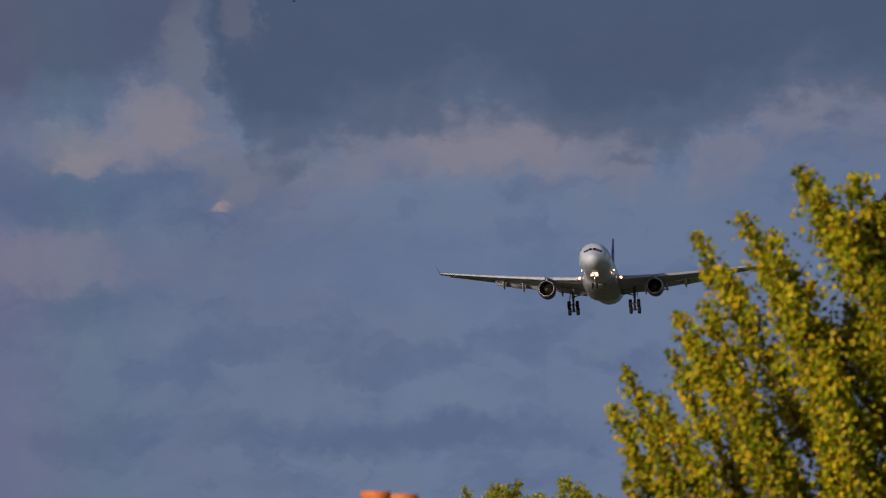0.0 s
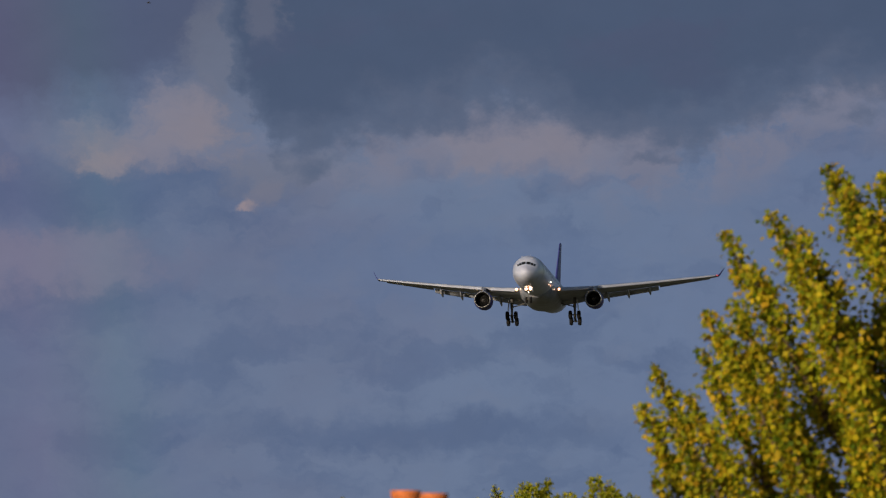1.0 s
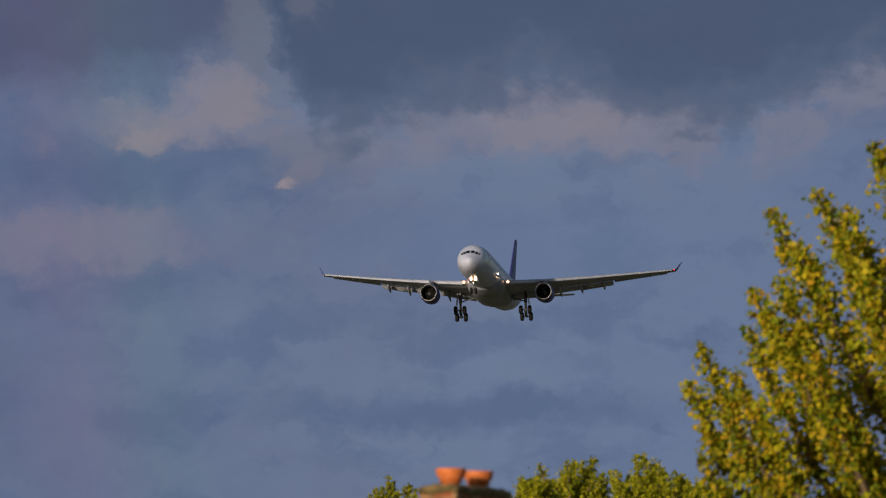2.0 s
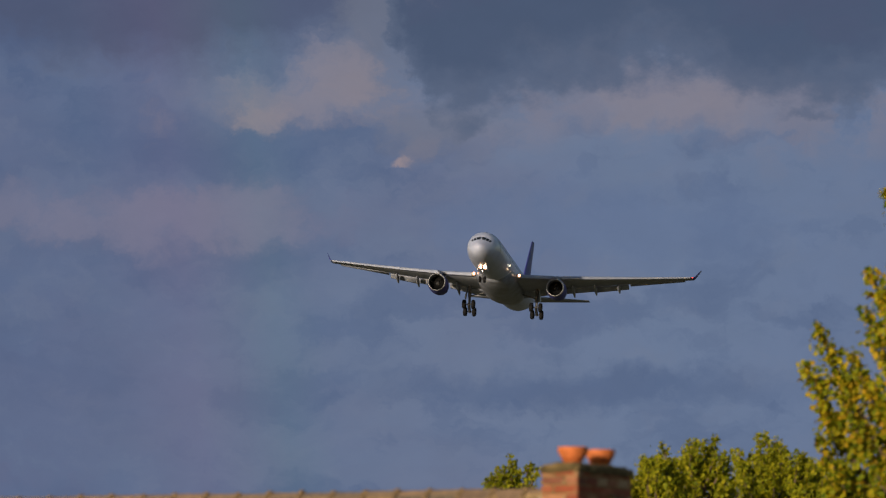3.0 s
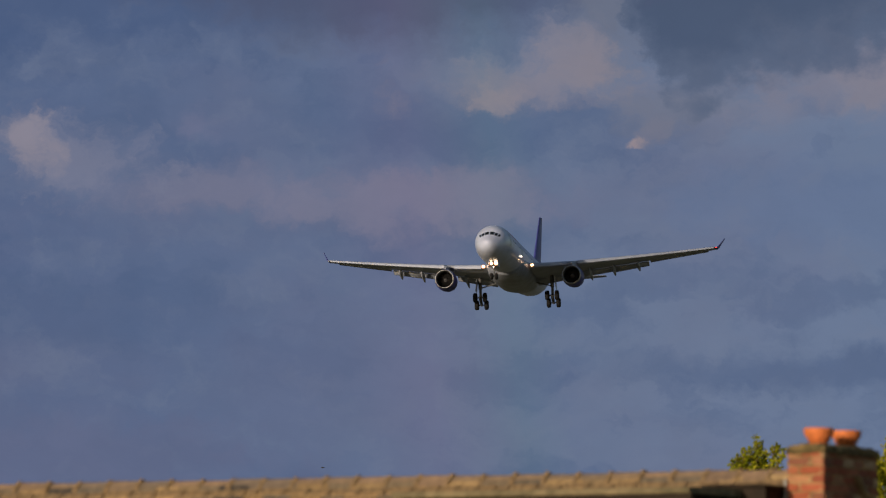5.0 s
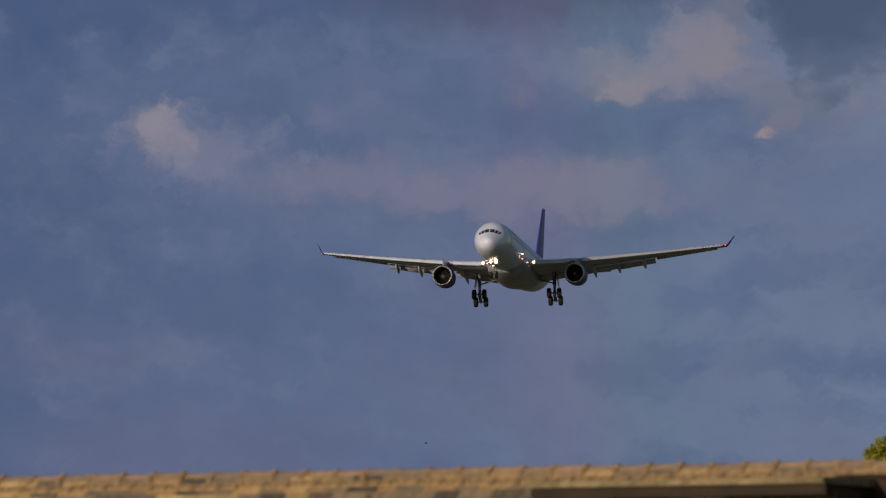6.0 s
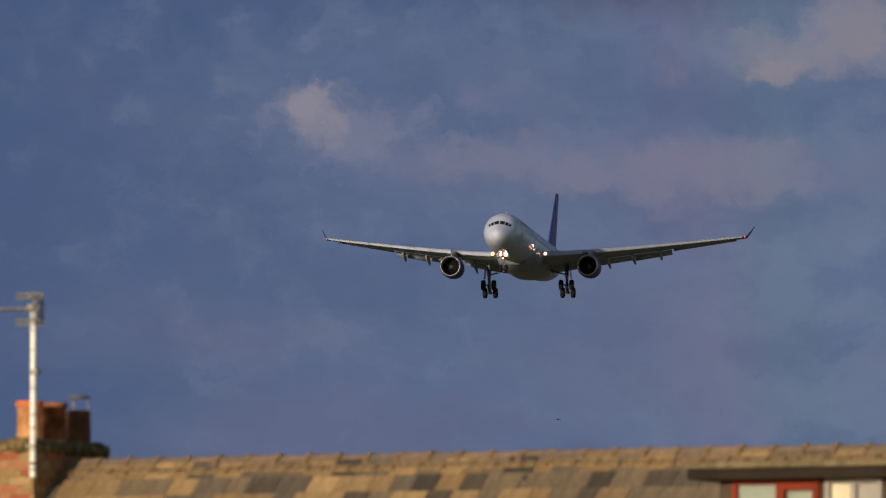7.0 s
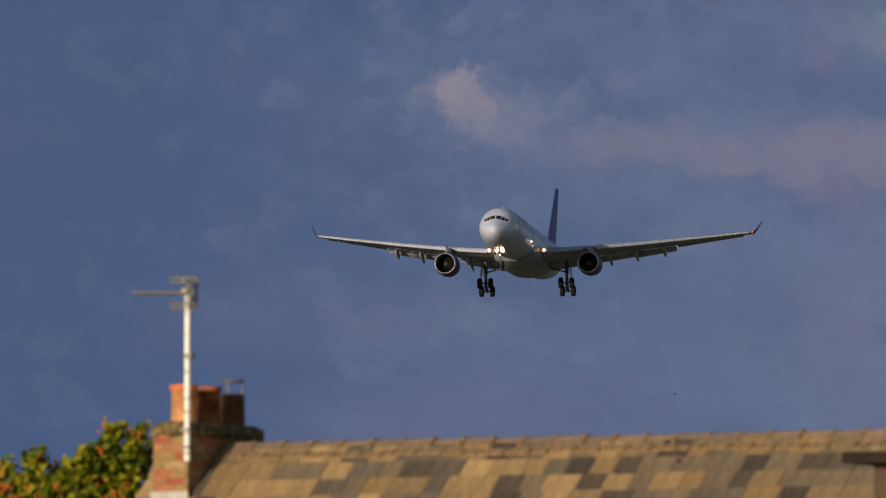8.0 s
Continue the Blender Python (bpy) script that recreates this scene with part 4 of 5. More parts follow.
# ---- birds, far off ----
def build_bird(lift):
    bird = thing("bird", "small dark bird gliding far off", "bird", None, "birds in the distance")
    bm = bmesh.new()
    lathe(bm, [(-0.12, 0.005), (-0.09, 0.022), (-0.03, 0.04), (0.05, 0.034), (0.10, 0.012), (0.17, 0.018)], (0, 0, 0), "x", 10)
    part("body", bm, M_FEATHER, bird, "", True)
    for s in (-1, 1):
        bm = bmesh.new()
        rings(bm, [[(-0.05, s * 0.02, 0.02), (0.05, s * 0.02, 0.02), (0.05, s * 0.02, 0.03), (-0.05, s * 0.02, 0.03)], [(-0.06, s * 0.11, 0.02 + lift * 0.6), (0.03, s * 0.11, 0.02 + lift * 0.6), (0.03, s * 0.11, 0.028 + lift * 0.6), (-0.06, s * 0.11, 0.028 + lift * 0.6)], [(0.02, s * 0.22, lift), (0.05, s * 0.22, lift), (0.05, s * 0.22, lift + 0.005), (0.02, s * 0.22, lift + 0.005)]])
        part("wing", bm, M_FEATHER, bird)
    return bird


BIRD_LOW, BIRD_HIGH = build_bird(0.03), build_bird(0.07)


# ---- the house ----
# its own space: x along the ridge, -y down the slope that is seen, z up
HOUSE = pose(0, 89.86, 0, 0, 0, -25)
RIDGE_Z, PITCH = 5.234, radians(38)
X0, X1 = -7.95, 3.30         # gable to gable
DEPTH = 4.2                  # ridge to eaves, in plan


def slope(x, d, lift=0.0, back=False):
    """A pose on the roof: x along the ridge, d metres down the slope."""
    s = -1 if not back else 1
    m = Matrix.Translation((x, s * d * math.cos(PITCH), RIDGE_Z - 0.05 - d * math.sin(PITCH)))
    r = Matrix.Rotation(PITCH if not back else -PITCH, 4, "X")
    return m @ r @ Matrix.Translation((0, 0, lift))


def build_house():
    house = thing("house", "low stone-slated house with a dormer, sunlit from the side", "house", HOUSE)
    eave = RIDGE_Z - 0.12 - DEPTH * math.tan(PITCH)
    # walls with gables
    bm = bmesh.new()
    for sx in (X0 + 0.12, X1 - 0.37):
        prof = [(-DEPTH + 0.35, 0), (DEPTH - 0.35, 0), (DEPTH - 0.35, eave + 0.2), (0, RIDGE_Z - 0.2), (-DEPTH + 0.35, eave + 0.2)]
        rings(bm, [[(sx, y, z) for y, z in prof], [(sx + 0.25, y, z) for y, z in prof]])
    part("wall", bm, M_WALL, house)
    for y in (-DEPTH + 0.35, DEPTH - 0.6):
        bm = bmesh.new()
        box(bm, X0 + 0.372, X1 - 0.372, y, y + 0.25, 0, eave + 0.05)
        part("wall", bm, M_WALL, house)
    # roof deck
    bm = bmesh.new()
    prof = []
    for s in (-1, 1):
        L = DEPTH / math.cos(PITCH) + 0.1
        a = (0, 0, RIDGE_Z - 0.07)
        b = (0, s * L * math.cos(PITCH), RIDGE_Z - 0.07 - L * math.sin(PITCH))
        rings(bm, [[(X0, a[1], a[2]), (X1, a[1], a[2]), (X1, a[1], a[2] - 0.12), (X0, a[1], a[2] - 0.12)], [(X0, b[1], b[2]), (X1, b[1], b[2]), (X1, b[1], b[2] - 0.1), (X0, b[1], b[2] - 0.1)]])
    deck = part("roof", bm, M_FELT, house)
    # slates: the upper courses one by one, the rest joined
    rnd = random.Random(4)
    shapes = []
    for k in range(5):
        b = bmesh.new()
        box(b, -0.5, 0.5, -0.36, 0.0, 0.0, 0.024)
        for w in b.verts:
            if w.co.y < -0.3:
                w.co.x += rnd.uniform(-0.02, 0.02)
                w.co.y += rnd.uniform(-0.012, 0.012)
                w.co.z += rnd.uniform(0, 0.007)
        shapes.append(mesh_of(b, "slate", M_SLATE))
    low = bmesh.new()
    COURSE, rowk = 0.25, 0
    d = 0.06
    while d < DEPTH / math.cos(PITCH) - 0.1:
        x = X0 - 0.03 + rnd.uniform(0, 0.1)
        while x < X1:
            w = rnd.uniform(0.19, 0.36)
            w = min(w, X1 + 0.03 - x)
            if w > 0.08:
                m = slope(x + w / 2, d + rnd.uniform(-0.008, 0.008), 0.020 + rnd.uniform(0, 0.006)) @ Matrix.Rotation(radians(2.6 + rnd.uniform(-0.6, 0.8)), 4, "X") @ Matrix.Rotation(radians(rnd.uniform(-0.7, 0.7)), 4, "Z")
                in_dormer = any(a < x + w / 2 < b and 0.3 < d for a, b in ((0.2, 3.3),))
                if rowk < 5 and not in_dormer:
                    piece("slate", rnd.choice(shapes), deck, m @ Matrix.Diagonal((w - 0.006, 1, 1, 1)))
                elif rowk >= 5 and (not in_dormer or d > 2.5):
                    box(low, -w / 2 + 0.003, w / 2 - 0.003, -0.36, 0, 0, 0.016, 0, m)
                elif in_dormer and rowk < 2:
                    piece("slate", rnd.choice(shapes), deck, m @ Matrix.Diagonal((w - 0.006, 1, 1, 1)))
            x += w
        d += COURSE
        rowk += 1
    d = 0.06
    while d < DEPTH / math.cos(PITCH) - 0.1:
        x = X0
        while x < X1:
            w = rnd.uniform(0.22, 0.4)
            box(low, -w / 2 + 0.003, w / 2 - 0.003, 0, 0.36, 0, 0.016, 0, slope(x + w / 2, d, 0.02, True) @ Matrix.Rotation(radians(-2.6), 4, "X"))
            x += w
        d += COURSE
    tagged(part("lower_slates", low, M_SLATE_ALL, deck), kind="stuff")
    # ridge tiles, with a raised mortar joint between each two
    b = bmesh.new()
    wing, th = 0.155, 0.022
    c, s = math.cos(PITCH) * wing, math.sin(PITCH) * wing
    prof = [(-c, -s), (-0.03, -0.012), (0, 0.004), (0.03, -0.012), (c, -s), (c - 0.012, -s - th), (0, -0.03), (-c + 0.012, -s - th)]
    rings(b, [[(-0.146, y, z) for y, z in prof], [(0.146, y, z) for y, z in prof]])
    tile = mesh_of(b, "ridge_tile", M_RIDGE)
    b = bmesh.new()
    prof2 = [(y * 1.06, z + 0.014) for y, z in prof]
    rings(b, [[(-0.022, y, z) for y, z in prof2], [(0.018, y, z) for y, z in prof2]])
    joint = mesh_of(b, "ridge_joint", M_MORTAR)
    x = X0 + 0.16
    while x < X1 - 0.1:
        if not (-7.86 < x < -7.35 or 2.97 < x < 3.4):
            m = pose(x, rnd.uniform(-0.006, 0.006), RIDGE_Z + rnd.uniform(-0.007, 0.006), rnd.uniform(-1.5, 1.5), rnd.uniform(-0.6, 0.6), rnd.uniform(-0.6, 0.6))
            piece("ridge_tile", tile, deck, m)
            piece("ridge_joint", joint, deck, pose(x + 0.155, 0, RIDGE_Z + rnd.uniform(-0.004, 0.006), rnd.uniform(-2, 2)))
        x += 0.31
    # uneven bedding mortar under the ridge tiles
    b = bmesh.new()
    box(b, -0.5, 0.5, -0.06, 0.03, 0.0, 0.055, 0.012)
    bed = mesh_of(b, "bedding_mortar", M_MORTAR)
    x = X0
    while x < X1 - 0.2:
        w = rnd.uniform(0.1, 0.3)
        piece("bedding_mortar", bed, deck, slope(x + w / 2, rnd.uniform(0.15, 0.185), 0.004) @ Matrix.Diagonal((w - 0.01, 1, 1, 1)))
        x += w
    build_dormers(house)
    return house


def window(parent, x0, x1, z0, z1, y, frame_mat, panes):
    """A window with its frame, bars and panes, set in the dormer's front."""
    bm = bmesh.new()
    f = 0.05
    box(bm, x0, x1, y - 0.03, y + 0.05, z1 - f, z1)
    box(bm, x0, x1, y - 0.03, y + 0.05, z0, z0 + f)
    cuts = [x0] + [x0 + (x1 - x0) * p for p in panes] + [x1]
    for k, c in enumerate(cuts):
        lo = c if k == 0 else (c - f if k == len(cuts) - 1 else c - f / 2)
        box(bm, lo, lo + f, y - 0.028, y + 0.05, z0 + f, z1 - f)
    win = part("window", bm, frame_mat, parent)
    return win, [(a + f * 0.6, b - f * 0.6) for a, b in zip(cuts, cuts[1:])]


def build_dormers(house):
    Y = -1.9
    zb = RIDGE_Z - 0.12 + Y * math.tan(PITCH)
    dormer = tagged(part("dormer", _front(0.165, 2.74, Y, zb, [(0.293, 1.135, 4.05, 4.87), (1.18, 1.724, 4.05, 4.87)]), M_POST, house, "dark timber dormer"), "dark timber dormer with red-brown windows")
    # side cheeks
    for x in (0.165, 2.68):
        b = bmesh.new()
        prof = [(Y + 0.062, zb), (Y + 0.062, 4.93), (-0.45, 4.93)]
        rings(b, [[(x, y, z) for y, z in prof], [(x + 0.06, y, z) for y, z in prof]])
        part("cheek", b, M_DARKWOOD, dormer)
    # flat roof with a rounded grey edge over a dark fascia
    b = bmesh.new()
    prof = [(Y - 0.265, 4.957), (Y - 0.275, 4.985), (Y - 0.26, 5.005), (Y - 0.19, 5.012), (-0.22, 5.03), (-0.22, 4.955)]
    rings(b, [[(-0.07, y, z) for y, z in prof], [(2.752, y, z) for y, z in prof]])
    part("flat_roof", b, M_FELT_EDGE, dormer, "weathered felted flat roof")
    b = bmesh.new()
    box(b, -0.04, 2.75, Y - 0.22, Y - 0.19, 4.86, 4.952)
    box(b, -0.04, -0.01, Y - 0.187, -0.5, 4.86, 4.952)
    part("fascia", b, M_DARKWOOD, dormer)
    b = bmesh.new()
    box(b, -0.008, 2.75, Y - 0.188, Y + 0.3, 4.905, 4.925)
    part("soffit", b, M_DARKWOOD, dormer)
    win, panes = window(dormer, 0.293, 1.135, 4.05, 4.87, Y, M_REDWOOD, (0.53,))
    for k, (a, c) in enumerate(panes):
        if k == 1:
            b = bmesh.new()
            box(b, a - 0.015, c + 0.015, Y - 0.045, Y, 4.765, 4.825)
            box(b, a - 0.015, a + 0.035, Y - 0.045, Y, 4.1, 4.764)
            box(b, c - 0.035, c + 0.015, Y - 0.045, Y, 4.1, 4.764)
            part("sash", b, M_REDWOOD, win)
        b = bmesh.new()
        box(b, a, c, Y + 0.012, Y + 0.02, 4.1, 4.82)
        part("pane", b, M_BLIND, win, "pale blind behind the glass")
    win, panes = window(dormer, 1.18, 1.724, 4.05, 4.87, Y, M_GREYBOARD, (0.5,))
    for k, (a, c) in enumerate(panes):
        b = bmesh.new()
        box(b, a, c, Y + 0.012, Y + 0.02, 4.1, 4.82)
        part("pane", b, M_CREAM if k == 0 else M_GREYBOARD, win)
    # a near-black box beside it, up to just under the ridge
    d2 = part("dormer", _front(2.40, 2.95, -1.0, 4.2, []), M_DARKWOOD, house, "near-black box beside the dormer")
    b = bmesh.new()
    box(b, 2.37, 2.985, -1.06, -0.2, 5.035, 5.07, 0.01)
    part("flat_roof", b, M_DARKWOOD, d2)
    b = bmesh.new()
    box(b, 2.38, 2.975, -1.05, -1.02, 4.80, 5.033)
    part("fascia", b, M_DARKWOOD, d2)
    b = bmesh.new()
    box(b, 2.40, 2.95, -0.938, -0.3, 4.3, 5.031)
    part("cheek", b, M_DARKWOOD, d2)


def _front(x0, x1, y, z0, holes):
    """A boarded front wall with openings through it."""
    b = bmesh.new()
    z1 = 4.93
    x = x0
    for a, c, lo, hi in holes:
        box(b, x, a, y, y + 0.06, z0, z1)
        box(b, a, c, y, y + 0.06, hi, z1)
        box(b, a, c, y, y + 0.06, z0, lo)
        x = c
    box(b, x, x1, y, y + 0.06, z0, z1)
    return b


BRICK_L, BRICK_H, BED = 0.215, 0.065, 0.0105


def build_stack(parent, x0, x1, y0, y1, z_top, courses, seed, brick_mat):
    """A brick chimney stack on the ridge: a mortar core with every brick on its faces."""
    rnd = random.Random(seed)
    b = bmesh.new()
    box(b, x0 + 0.006, x1 - 0.006, y0 + 0.006, y1 - 0.006, z_top - courses * 0.0755 - 0.1, z_top - 0.004)
    stack = part("masonry_core", b, M_JOINT, parent)
    shapes = {}

    def brick(w, m):
        key = round(w, 2)
        if key not in shapes:
            bb = bmesh.new()
            box(bb, -w / 2, w / 2, 0, 0.03, 0, BRICK_H, 0.005)
            shapes[key] = mesh_of(bb, "brick", brick_mat)
        piece("brick", shapes[key], stack, m)

    for k in range(courses):
        z = z_top - (k + 1) * (BRICK_H + BED)
        for axis, lo, hi, fixed in (("x", x0, x1, y0), ("y", y0, y1, x1), ("y", y0, y1, x0)):
            p = lo + (0.0 if k % 2 else -0.11)
            while p < hi - 0.02:
                a, c = max(p, lo), min(p + BRICK_L, hi)
                if c - a > 0.03:
                    j = rnd.uniform(-0.003, 0.003)
                    mid = (a + c) / 2
                    w = round(c - a - 0.004, 2)
                    if axis == "x":
                        m = Matrix.Translation((mid, fixed - 0.004 + j, z))
                    elif fixed == x1:
                        m = Matrix.Translation((fixed + 0.004 + j, mid, z)) @ Matrix.Rotation(radians(90), 4, "Z")
                    else:
                        m = Matrix.Translation((fixed - 0.004 + j, mid, z)) @ Matrix.Rotation(radians(-90), 4, "Z")
                    brick(w, m)
                p += BRICK_L + 0.0105
    return stack


def flaunching(parent, x0, x1, y0, y1, z, h, skirt, mat_):
    """A weathered mortar cap with mossy, uneven sides, laid over the top of a stack."""
    b = bmesh.new()
    bmesh.ops.create_grid(b, x_segments=10, y_segments=24, size=0.5)
    for v in b.verts:
        u, w = v.co.x * 2, v.co.y * 2
        edge = min(1 - abs(u), (1 - abs(w)) * (y1 - y0) / (x1 - x0))
        rough = noise.noise(Vector((u * 3, w * 9, z)))
        v.co = ((x0 + x1) / 2 + u * (x1 - x0 + 0.01) / 2, (y0 + y1) / 2 + w * (y1 - y0 + 0.01) / 2, z + h * min(1, 0.25 + max(0, edge) * 3) + 0.022 * rough)
    ext = bmesh.ops.extrude_face_region(b, geom=b.faces[:])
    for v in [g for g in ext["geom"] if isinstance(g, bmesh.types.BMVert)]:
        v.co.z = z - skirt + 0.03 * noise.noise(Vector((v.co.x * 9, v.co.y * 9, 2)))
    bmesh.ops.recalc_face_normals(b, faces=b.faces[:])
    return part("flaunching", b, mat_, parent, "mossy weathered mortar", True)


def pot(label, prof, mat_, m, parent, inner):
    b = bmesh.new()
    top = prof[-1]
    lathe(b, prof + [(top[0], inner), (top[0] - 0.12, inner - 0.01)], (0, 0, 0), "z", 28)
    ob = part("chimney_pot", b, mat_, parent, label, True)
    ob.matrix_basis = m
    return ob


def build_chimneys():
    c2 = thing("chimney", "mossy red brick chimney stack with three clay pots", "chimney", HOUSE, "chimneys")
    x0, x1, y0, y1, zt = -7.706, -7.35, -0.68, 0.727, 5.365
    build_stack(c2, x0, x1, y0, y1, zt, 10, 2, M_BRICK_MOSSY)
    flaunching(c2, x0 - 0.012, x1 + 0.012, y0 - 0.012, y1 + 0.012, zt, 0.05, 0.085, M_MOSS)
    roll = [(0, 0.112), (0.02, 0.118), (0.30, 0.112), (0.305, 0.126), (0.345, 0.128), (0.355, 0.12)]
    pot("buff clay pot with an orange rim", roll, M_BUFF, pose(-7.53, -0.42, 5.405, 0.6, 0, 0), c2, 0.095)
    pot("stained brown clay pot with shadow put into its colour", roll, M_STAINED_SHADED, pose(-7.53, 0.04, 5.405, 0, -0.5, 0), c2, 0.095)
    p3 = pot("soot-stained clay pot", [(0, 0.112), (0.02, 0.116), (0.30, 0.110), (0.31, 0.104)], M_SOOT, pose(-7.53, 0.5, 5.40), c2, 0.09)
    # an orange band on the rim
    b = bmesh.new()
    lathe(b, [(0.303, 0.1275), (0.345, 0.1295), (0.357, 0.121)], (0, 0, 0), "z", 28, False, False)
    rim = part("rim", b, M_CLAY, c2, "orange clay rim", True)
    rim.matrix_basis = pose(-7.53, -0.42, 5.405, 0.6, 0, 0)
    # rain cowl on legs
    b = bmesh.new()
    for k in range(3):
        t = 2.1 * k + 0.4
        rod(b, (0.09 * math.cos(t), 0.09 * math.sin(t), 0.29), (0.085 * math.cos(t), 0.085 * math.sin(t), 0.425), 0.006)
    lathe(b, [(0.42, 0.108), (0.428, 0.11), (0.445, 0.09), (0.45, 0.01)], (0, 0, 0), "z", 24)
    part("cowl", b, M_AERIAL, c2, "grey metal rain cowl").matrix_basis = pose(-7.53, 0.5, 5.40)
    # flashing round the stack's foot
    b = bmesh.new()
    zf = RIDGE_Z - 0.05 + y0 * math.tan(PITCH)
    box(b, x0 - 0.02, x1 + 0.02, y0 - 0.022, y0 - 0.01, zf - 0.1, zf + 0.12)
    part("flashing", b, M_LEAD, c2, "pale lead flashing")

    c1 = thing("chimney", "red brick chimney stack with two flared terracotta pots", "chimney", HOUSE, "chimneys")
    x0, x1, y0, y1, zt = 2.993, 3.33, -0.60, 0.605, 5.395
    build_stack(c1, x0, x1, y0, y1, zt, 12, 7, M_BRICK)
    flaunching(c1, x0 - 0.008, x1 + 0.008, y0 - 0.008, y1 + 0.008, zt, 0.035, 0.05, M_MOSS)
    flare = [(0, 0.083), (0.012, 0.086), (0.075, 0.084), (0.082, 0.098), (0.095, 0.1), (0.135, 0.126), (0.178, 0.134), (0.19, 0.130)]
    for q in (-0.27, 0.34):
        pot("flared orange terracotta pot", flare, M_CLAY, pose(3.145, q, zt - 0.004, 0.5, 0.4, 0), c1, 0.108)
    b = bmesh.new()
    box(b, x0 - 0.02, x0 - 0.008, y0 - 0.03, 0.1, 4.7, 5.13)
    part("flashing", b, M_LEAD, c1, "pale lead flashing")


def build_aerial():
    ae = thing("tv_aerial", "white-banded steel mast with a grey television aerial", "aerial", HOUSE)
    x, y = -7.332, -0.71
    b = bmesh.new()
    rod(b, (x, y, 5.05), (x + 0.004, y, 6.62), 0.029, 0.029, 10)
    mast = part("mast", b, M_ALU, ae)
    for z in (5.12, 5.3, 5.5, 5.62, 5.86, 6.02, 6.21, 6.4):
        b = bmesh.new()
        lathe(b, [(-0.007, 0.031), (0.007, 0.031)], (x, y, z), "z", 10)
        part("band", b, M_AERIAL, mast, "dark band")
    for x0, x1, z0, z1 in ((-0.02, 0.06, 5.985, 6.035), (-0.05, 0.03, 6.56, 6.63), (-0.06, 0.03, 5.16, 5.19), (-0.06, 0.03, 5.32, 5.35)):
        b = bmesh.new()
        box(b, x + x0, x + x1, y - 0.034, y + 0.034, z0, z1, 0.006)
        part("clamp", b, M_AERIAL, ae)
    # boom with its directors and reflector
    bx = Matrix.Rotation(radians(25), 3, "Z") @ Vector((-1, 0.15, 0))
    ax = bx.normalized()
    side = Vector((-ax.y, ax.x, 0))
    c = Vector((x - 0.02, y - 0.03, 6.585))
    b = bmesh.new()
    rod(b, c - ax * 0.09, c + ax * 0.47, 0.017)
    boom = part("boom", b, M_AERIAL, ae)
    for k in range(8):
        b = bmesh.new()
        p = c + ax * (0.1 + 0.05 * k)
        rod(b, p - side * 0.09, p + side * 0.09, 0.006, n=6)
        part("director", b, M_AERIAL, boom)
    b = bmesh.new()
    for dz in (-0.11, -0.06, 0.06, 0.11):
        p = c + ax * (-0.077 if abs(dz) < 0.1 else -0.027) + Vector((0, 0, dz))
        rod(b, p - side * 0.14 - ax * 0.02, p + side * 0.14, 0.008, n=6)
    for s in (-0.13, 0.0, 0.13):
        rod(b, c - ax * 0.06 + side * s + Vector((0, 0, -0.12)), c - ax * 0.06 + side * s + Vector((0, 0, 0.12)), 0.008, n=6)
    for dz in (-0.14, -0.1, 0.1, 0.14):
        rod(b, c - ax * 0.13 + Vector((0, 0, dz)), c + ax * 0.13 + Vector((0, 0, dz)), 0.012, n=6)
        rod(b, c - ax * 0.12 + Vector((0, 0, 0)), c - ax * 0.12 + Vector((0, 0, dz)), 0.012, n=6)
    part("reflector", b, M_AERIAL, boom)


build_house()
build_chimneys()
build_aerial()


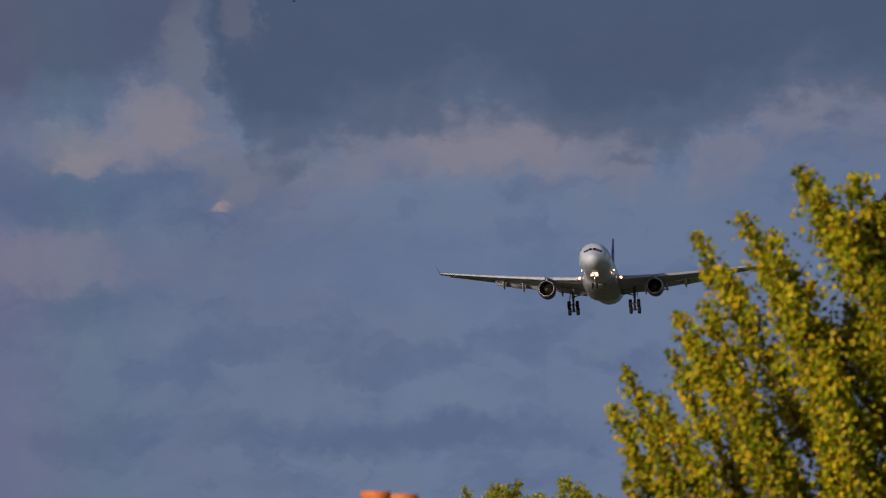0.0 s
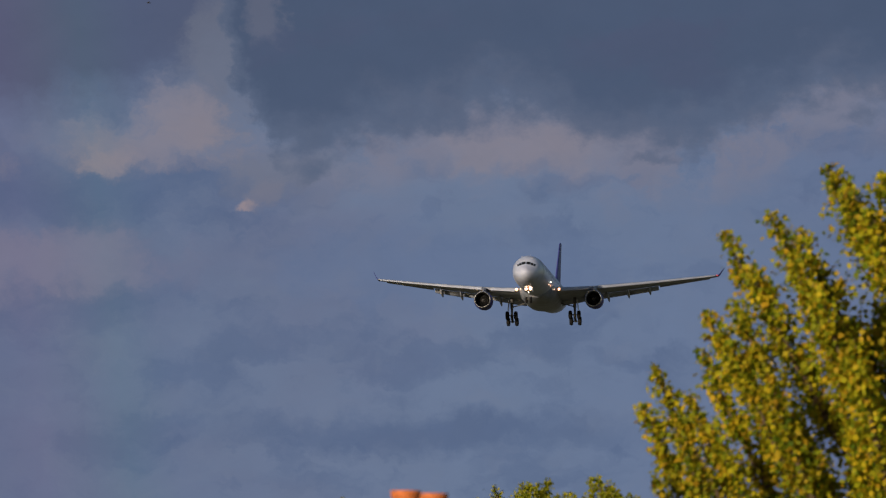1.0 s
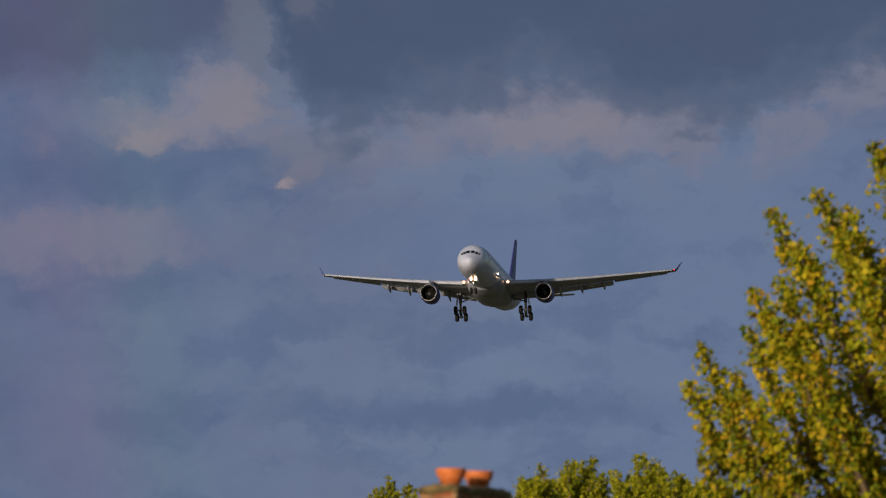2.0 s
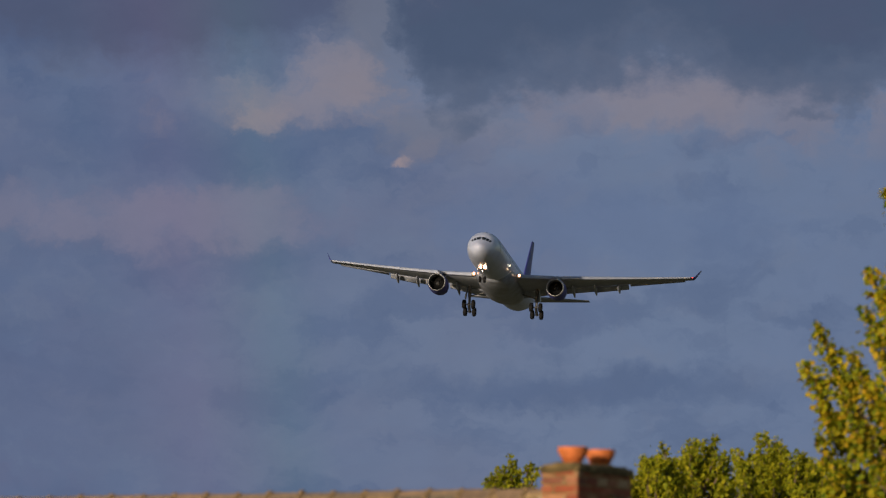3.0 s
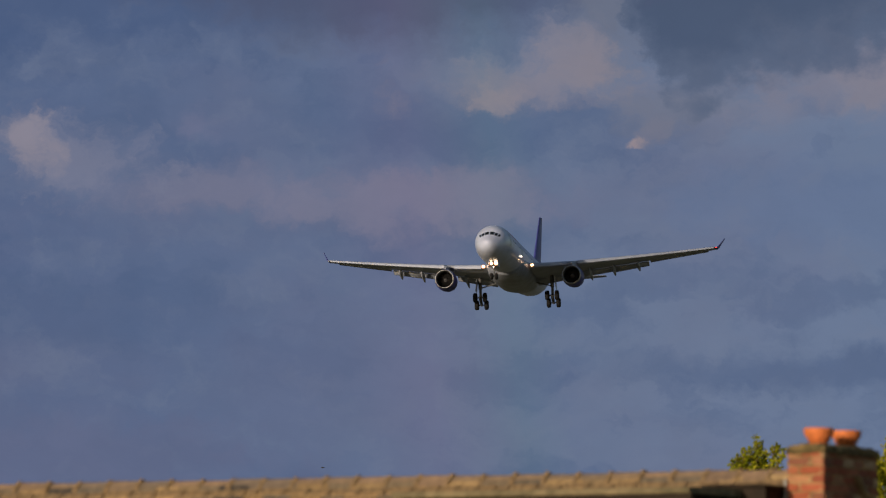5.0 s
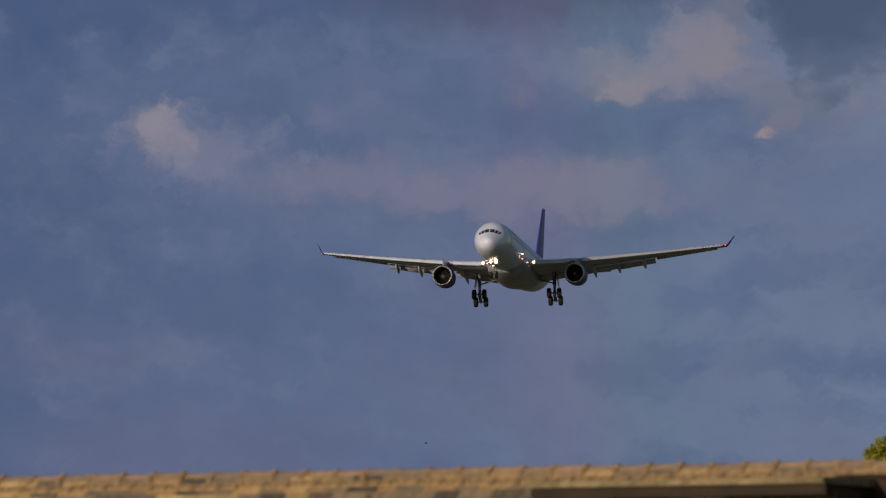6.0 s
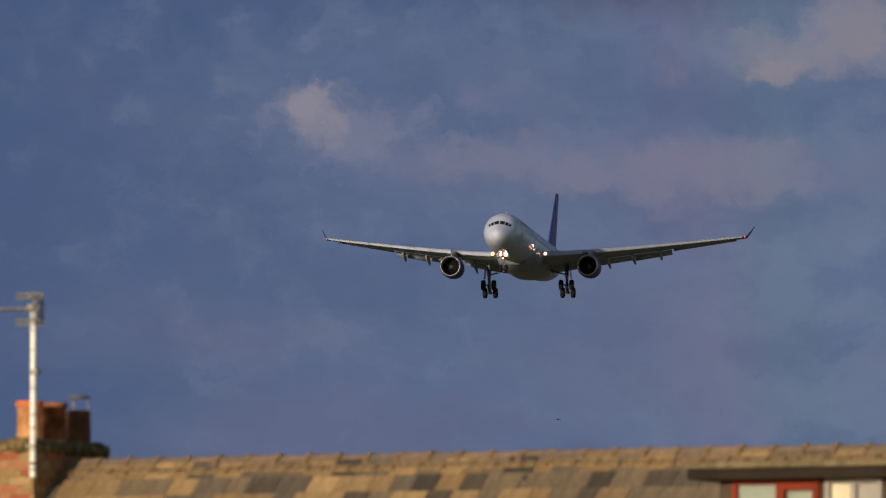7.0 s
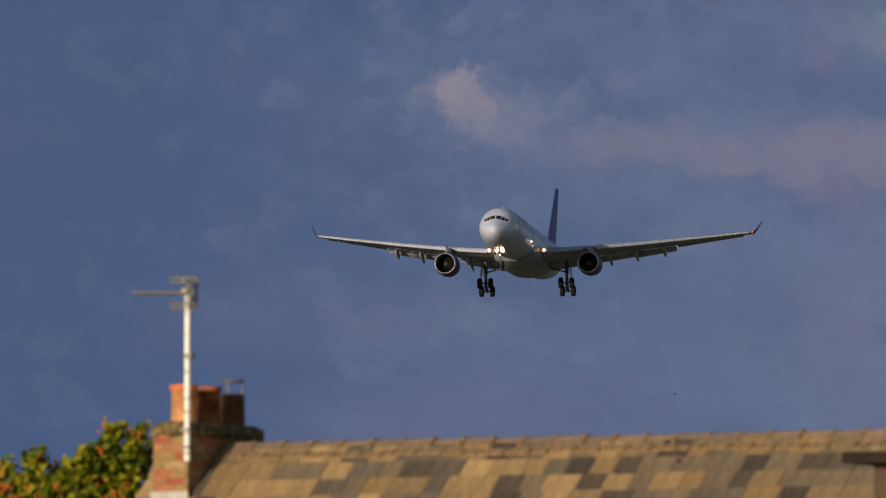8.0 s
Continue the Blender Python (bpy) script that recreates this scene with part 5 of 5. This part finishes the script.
# ---- what moves ----
def motions():
    # seconds, place, turn
    walk(PLANE, [(t, pose(x, y, z, rx, ry, rz)) for t, x, y, z, rx, ry, rz in (
        (0.0, 93.54, 1755.6, 116.90, -4.20, -1.37, -6.60),
        (0.5, 84.57, 1727.7, 114.15, -3.48, -0.68, -7.46),
        (1.0, 75.42, 1705.4, 111.57, -2.78, -0.31, -8.20),
        (1.2, 71.76, 1694.2, 110.46, -2.72, -0.54, -8.47),
        (2.3, 51.25, 1629.1, 103.29, -5.19, 0.14, -9.29),
        (2.5, 47.25, 1618.7, 102.13, -5.81, 1.33, -9.23),
        (3.0, 37.82, 1591.2, 99.39, -6.76, 3.19, -9.08),
        (3.5, 28.52, 1563.6, 97.10, -6.70, 2.07, -8.53),
        (4.0, 19.44, 1538.4, 95.31, -5.61, -0.36, -8.17),
        (4.5, 10.21, 1513.2, 93.60, -4.54, -1.88, -7.80),
        (6.0, -17.94, 1428.7, 87.33, -3.24, -0.67, -6.78),
        (6.5, -27.36, 1401.1, 85.08, -2.67, -1.58, -6.36),
        (7.0, -36.99, 1376.0, 82.85, -2.47, 0.18, -6.09),
        (7.5, -46.47, 1348.0, 80.42, -2.89, 1.13, -5.64),
        (8.0, -55.81, 1318.7, 77.86, -2.71, -0.05, -5.39))])
    # two birds cross, far behind the house
    walk(BIRD_LOW, [(t, pose(*at(az, el, 700.0), 0, 0, 20)) for t, az, el in ((0.0, -0.30, 2.16), (4.5, -0.938, 2.255), (6.5, -1.272, 2.397), (7.0, -1.336, 2.400), (8.0, -1.547, 2.450))])
    walk(BIRD_HIGH, [(t, pose(*at(az, el, 700.0), 0, 0, 8)) for t, az, el in ((0.0, 1.31, 5.283), (1.0, 0.317, 5.268), (8.0, -6.6, 5.2))])
    # the poplar leans in the gusts
    foot = POPLAR.matrix_basis.translation.copy()
    walk(POPLAR, [(t, pose(*foot, 0, lean, 0)) for t, lean in ((0.0, 0.05), (0.5, 0.0), (1.0, 0.0), (1.6, 0.1), (2.3, 0.03), (2.6, 0.03), (3.0, -0.35), (3.5, -0.6), (4.2, -0.2), (5.0, 0.1), (6.5, -0.12), (8.0, 0.0))])
    # the clouds drift slowly to the left
    walk(SKY, [(0.0, pose(0, 0, EYE_Z)), (8.0, pose(0, 0, EYE_Z, 0, 0, 0.245))])


motions()
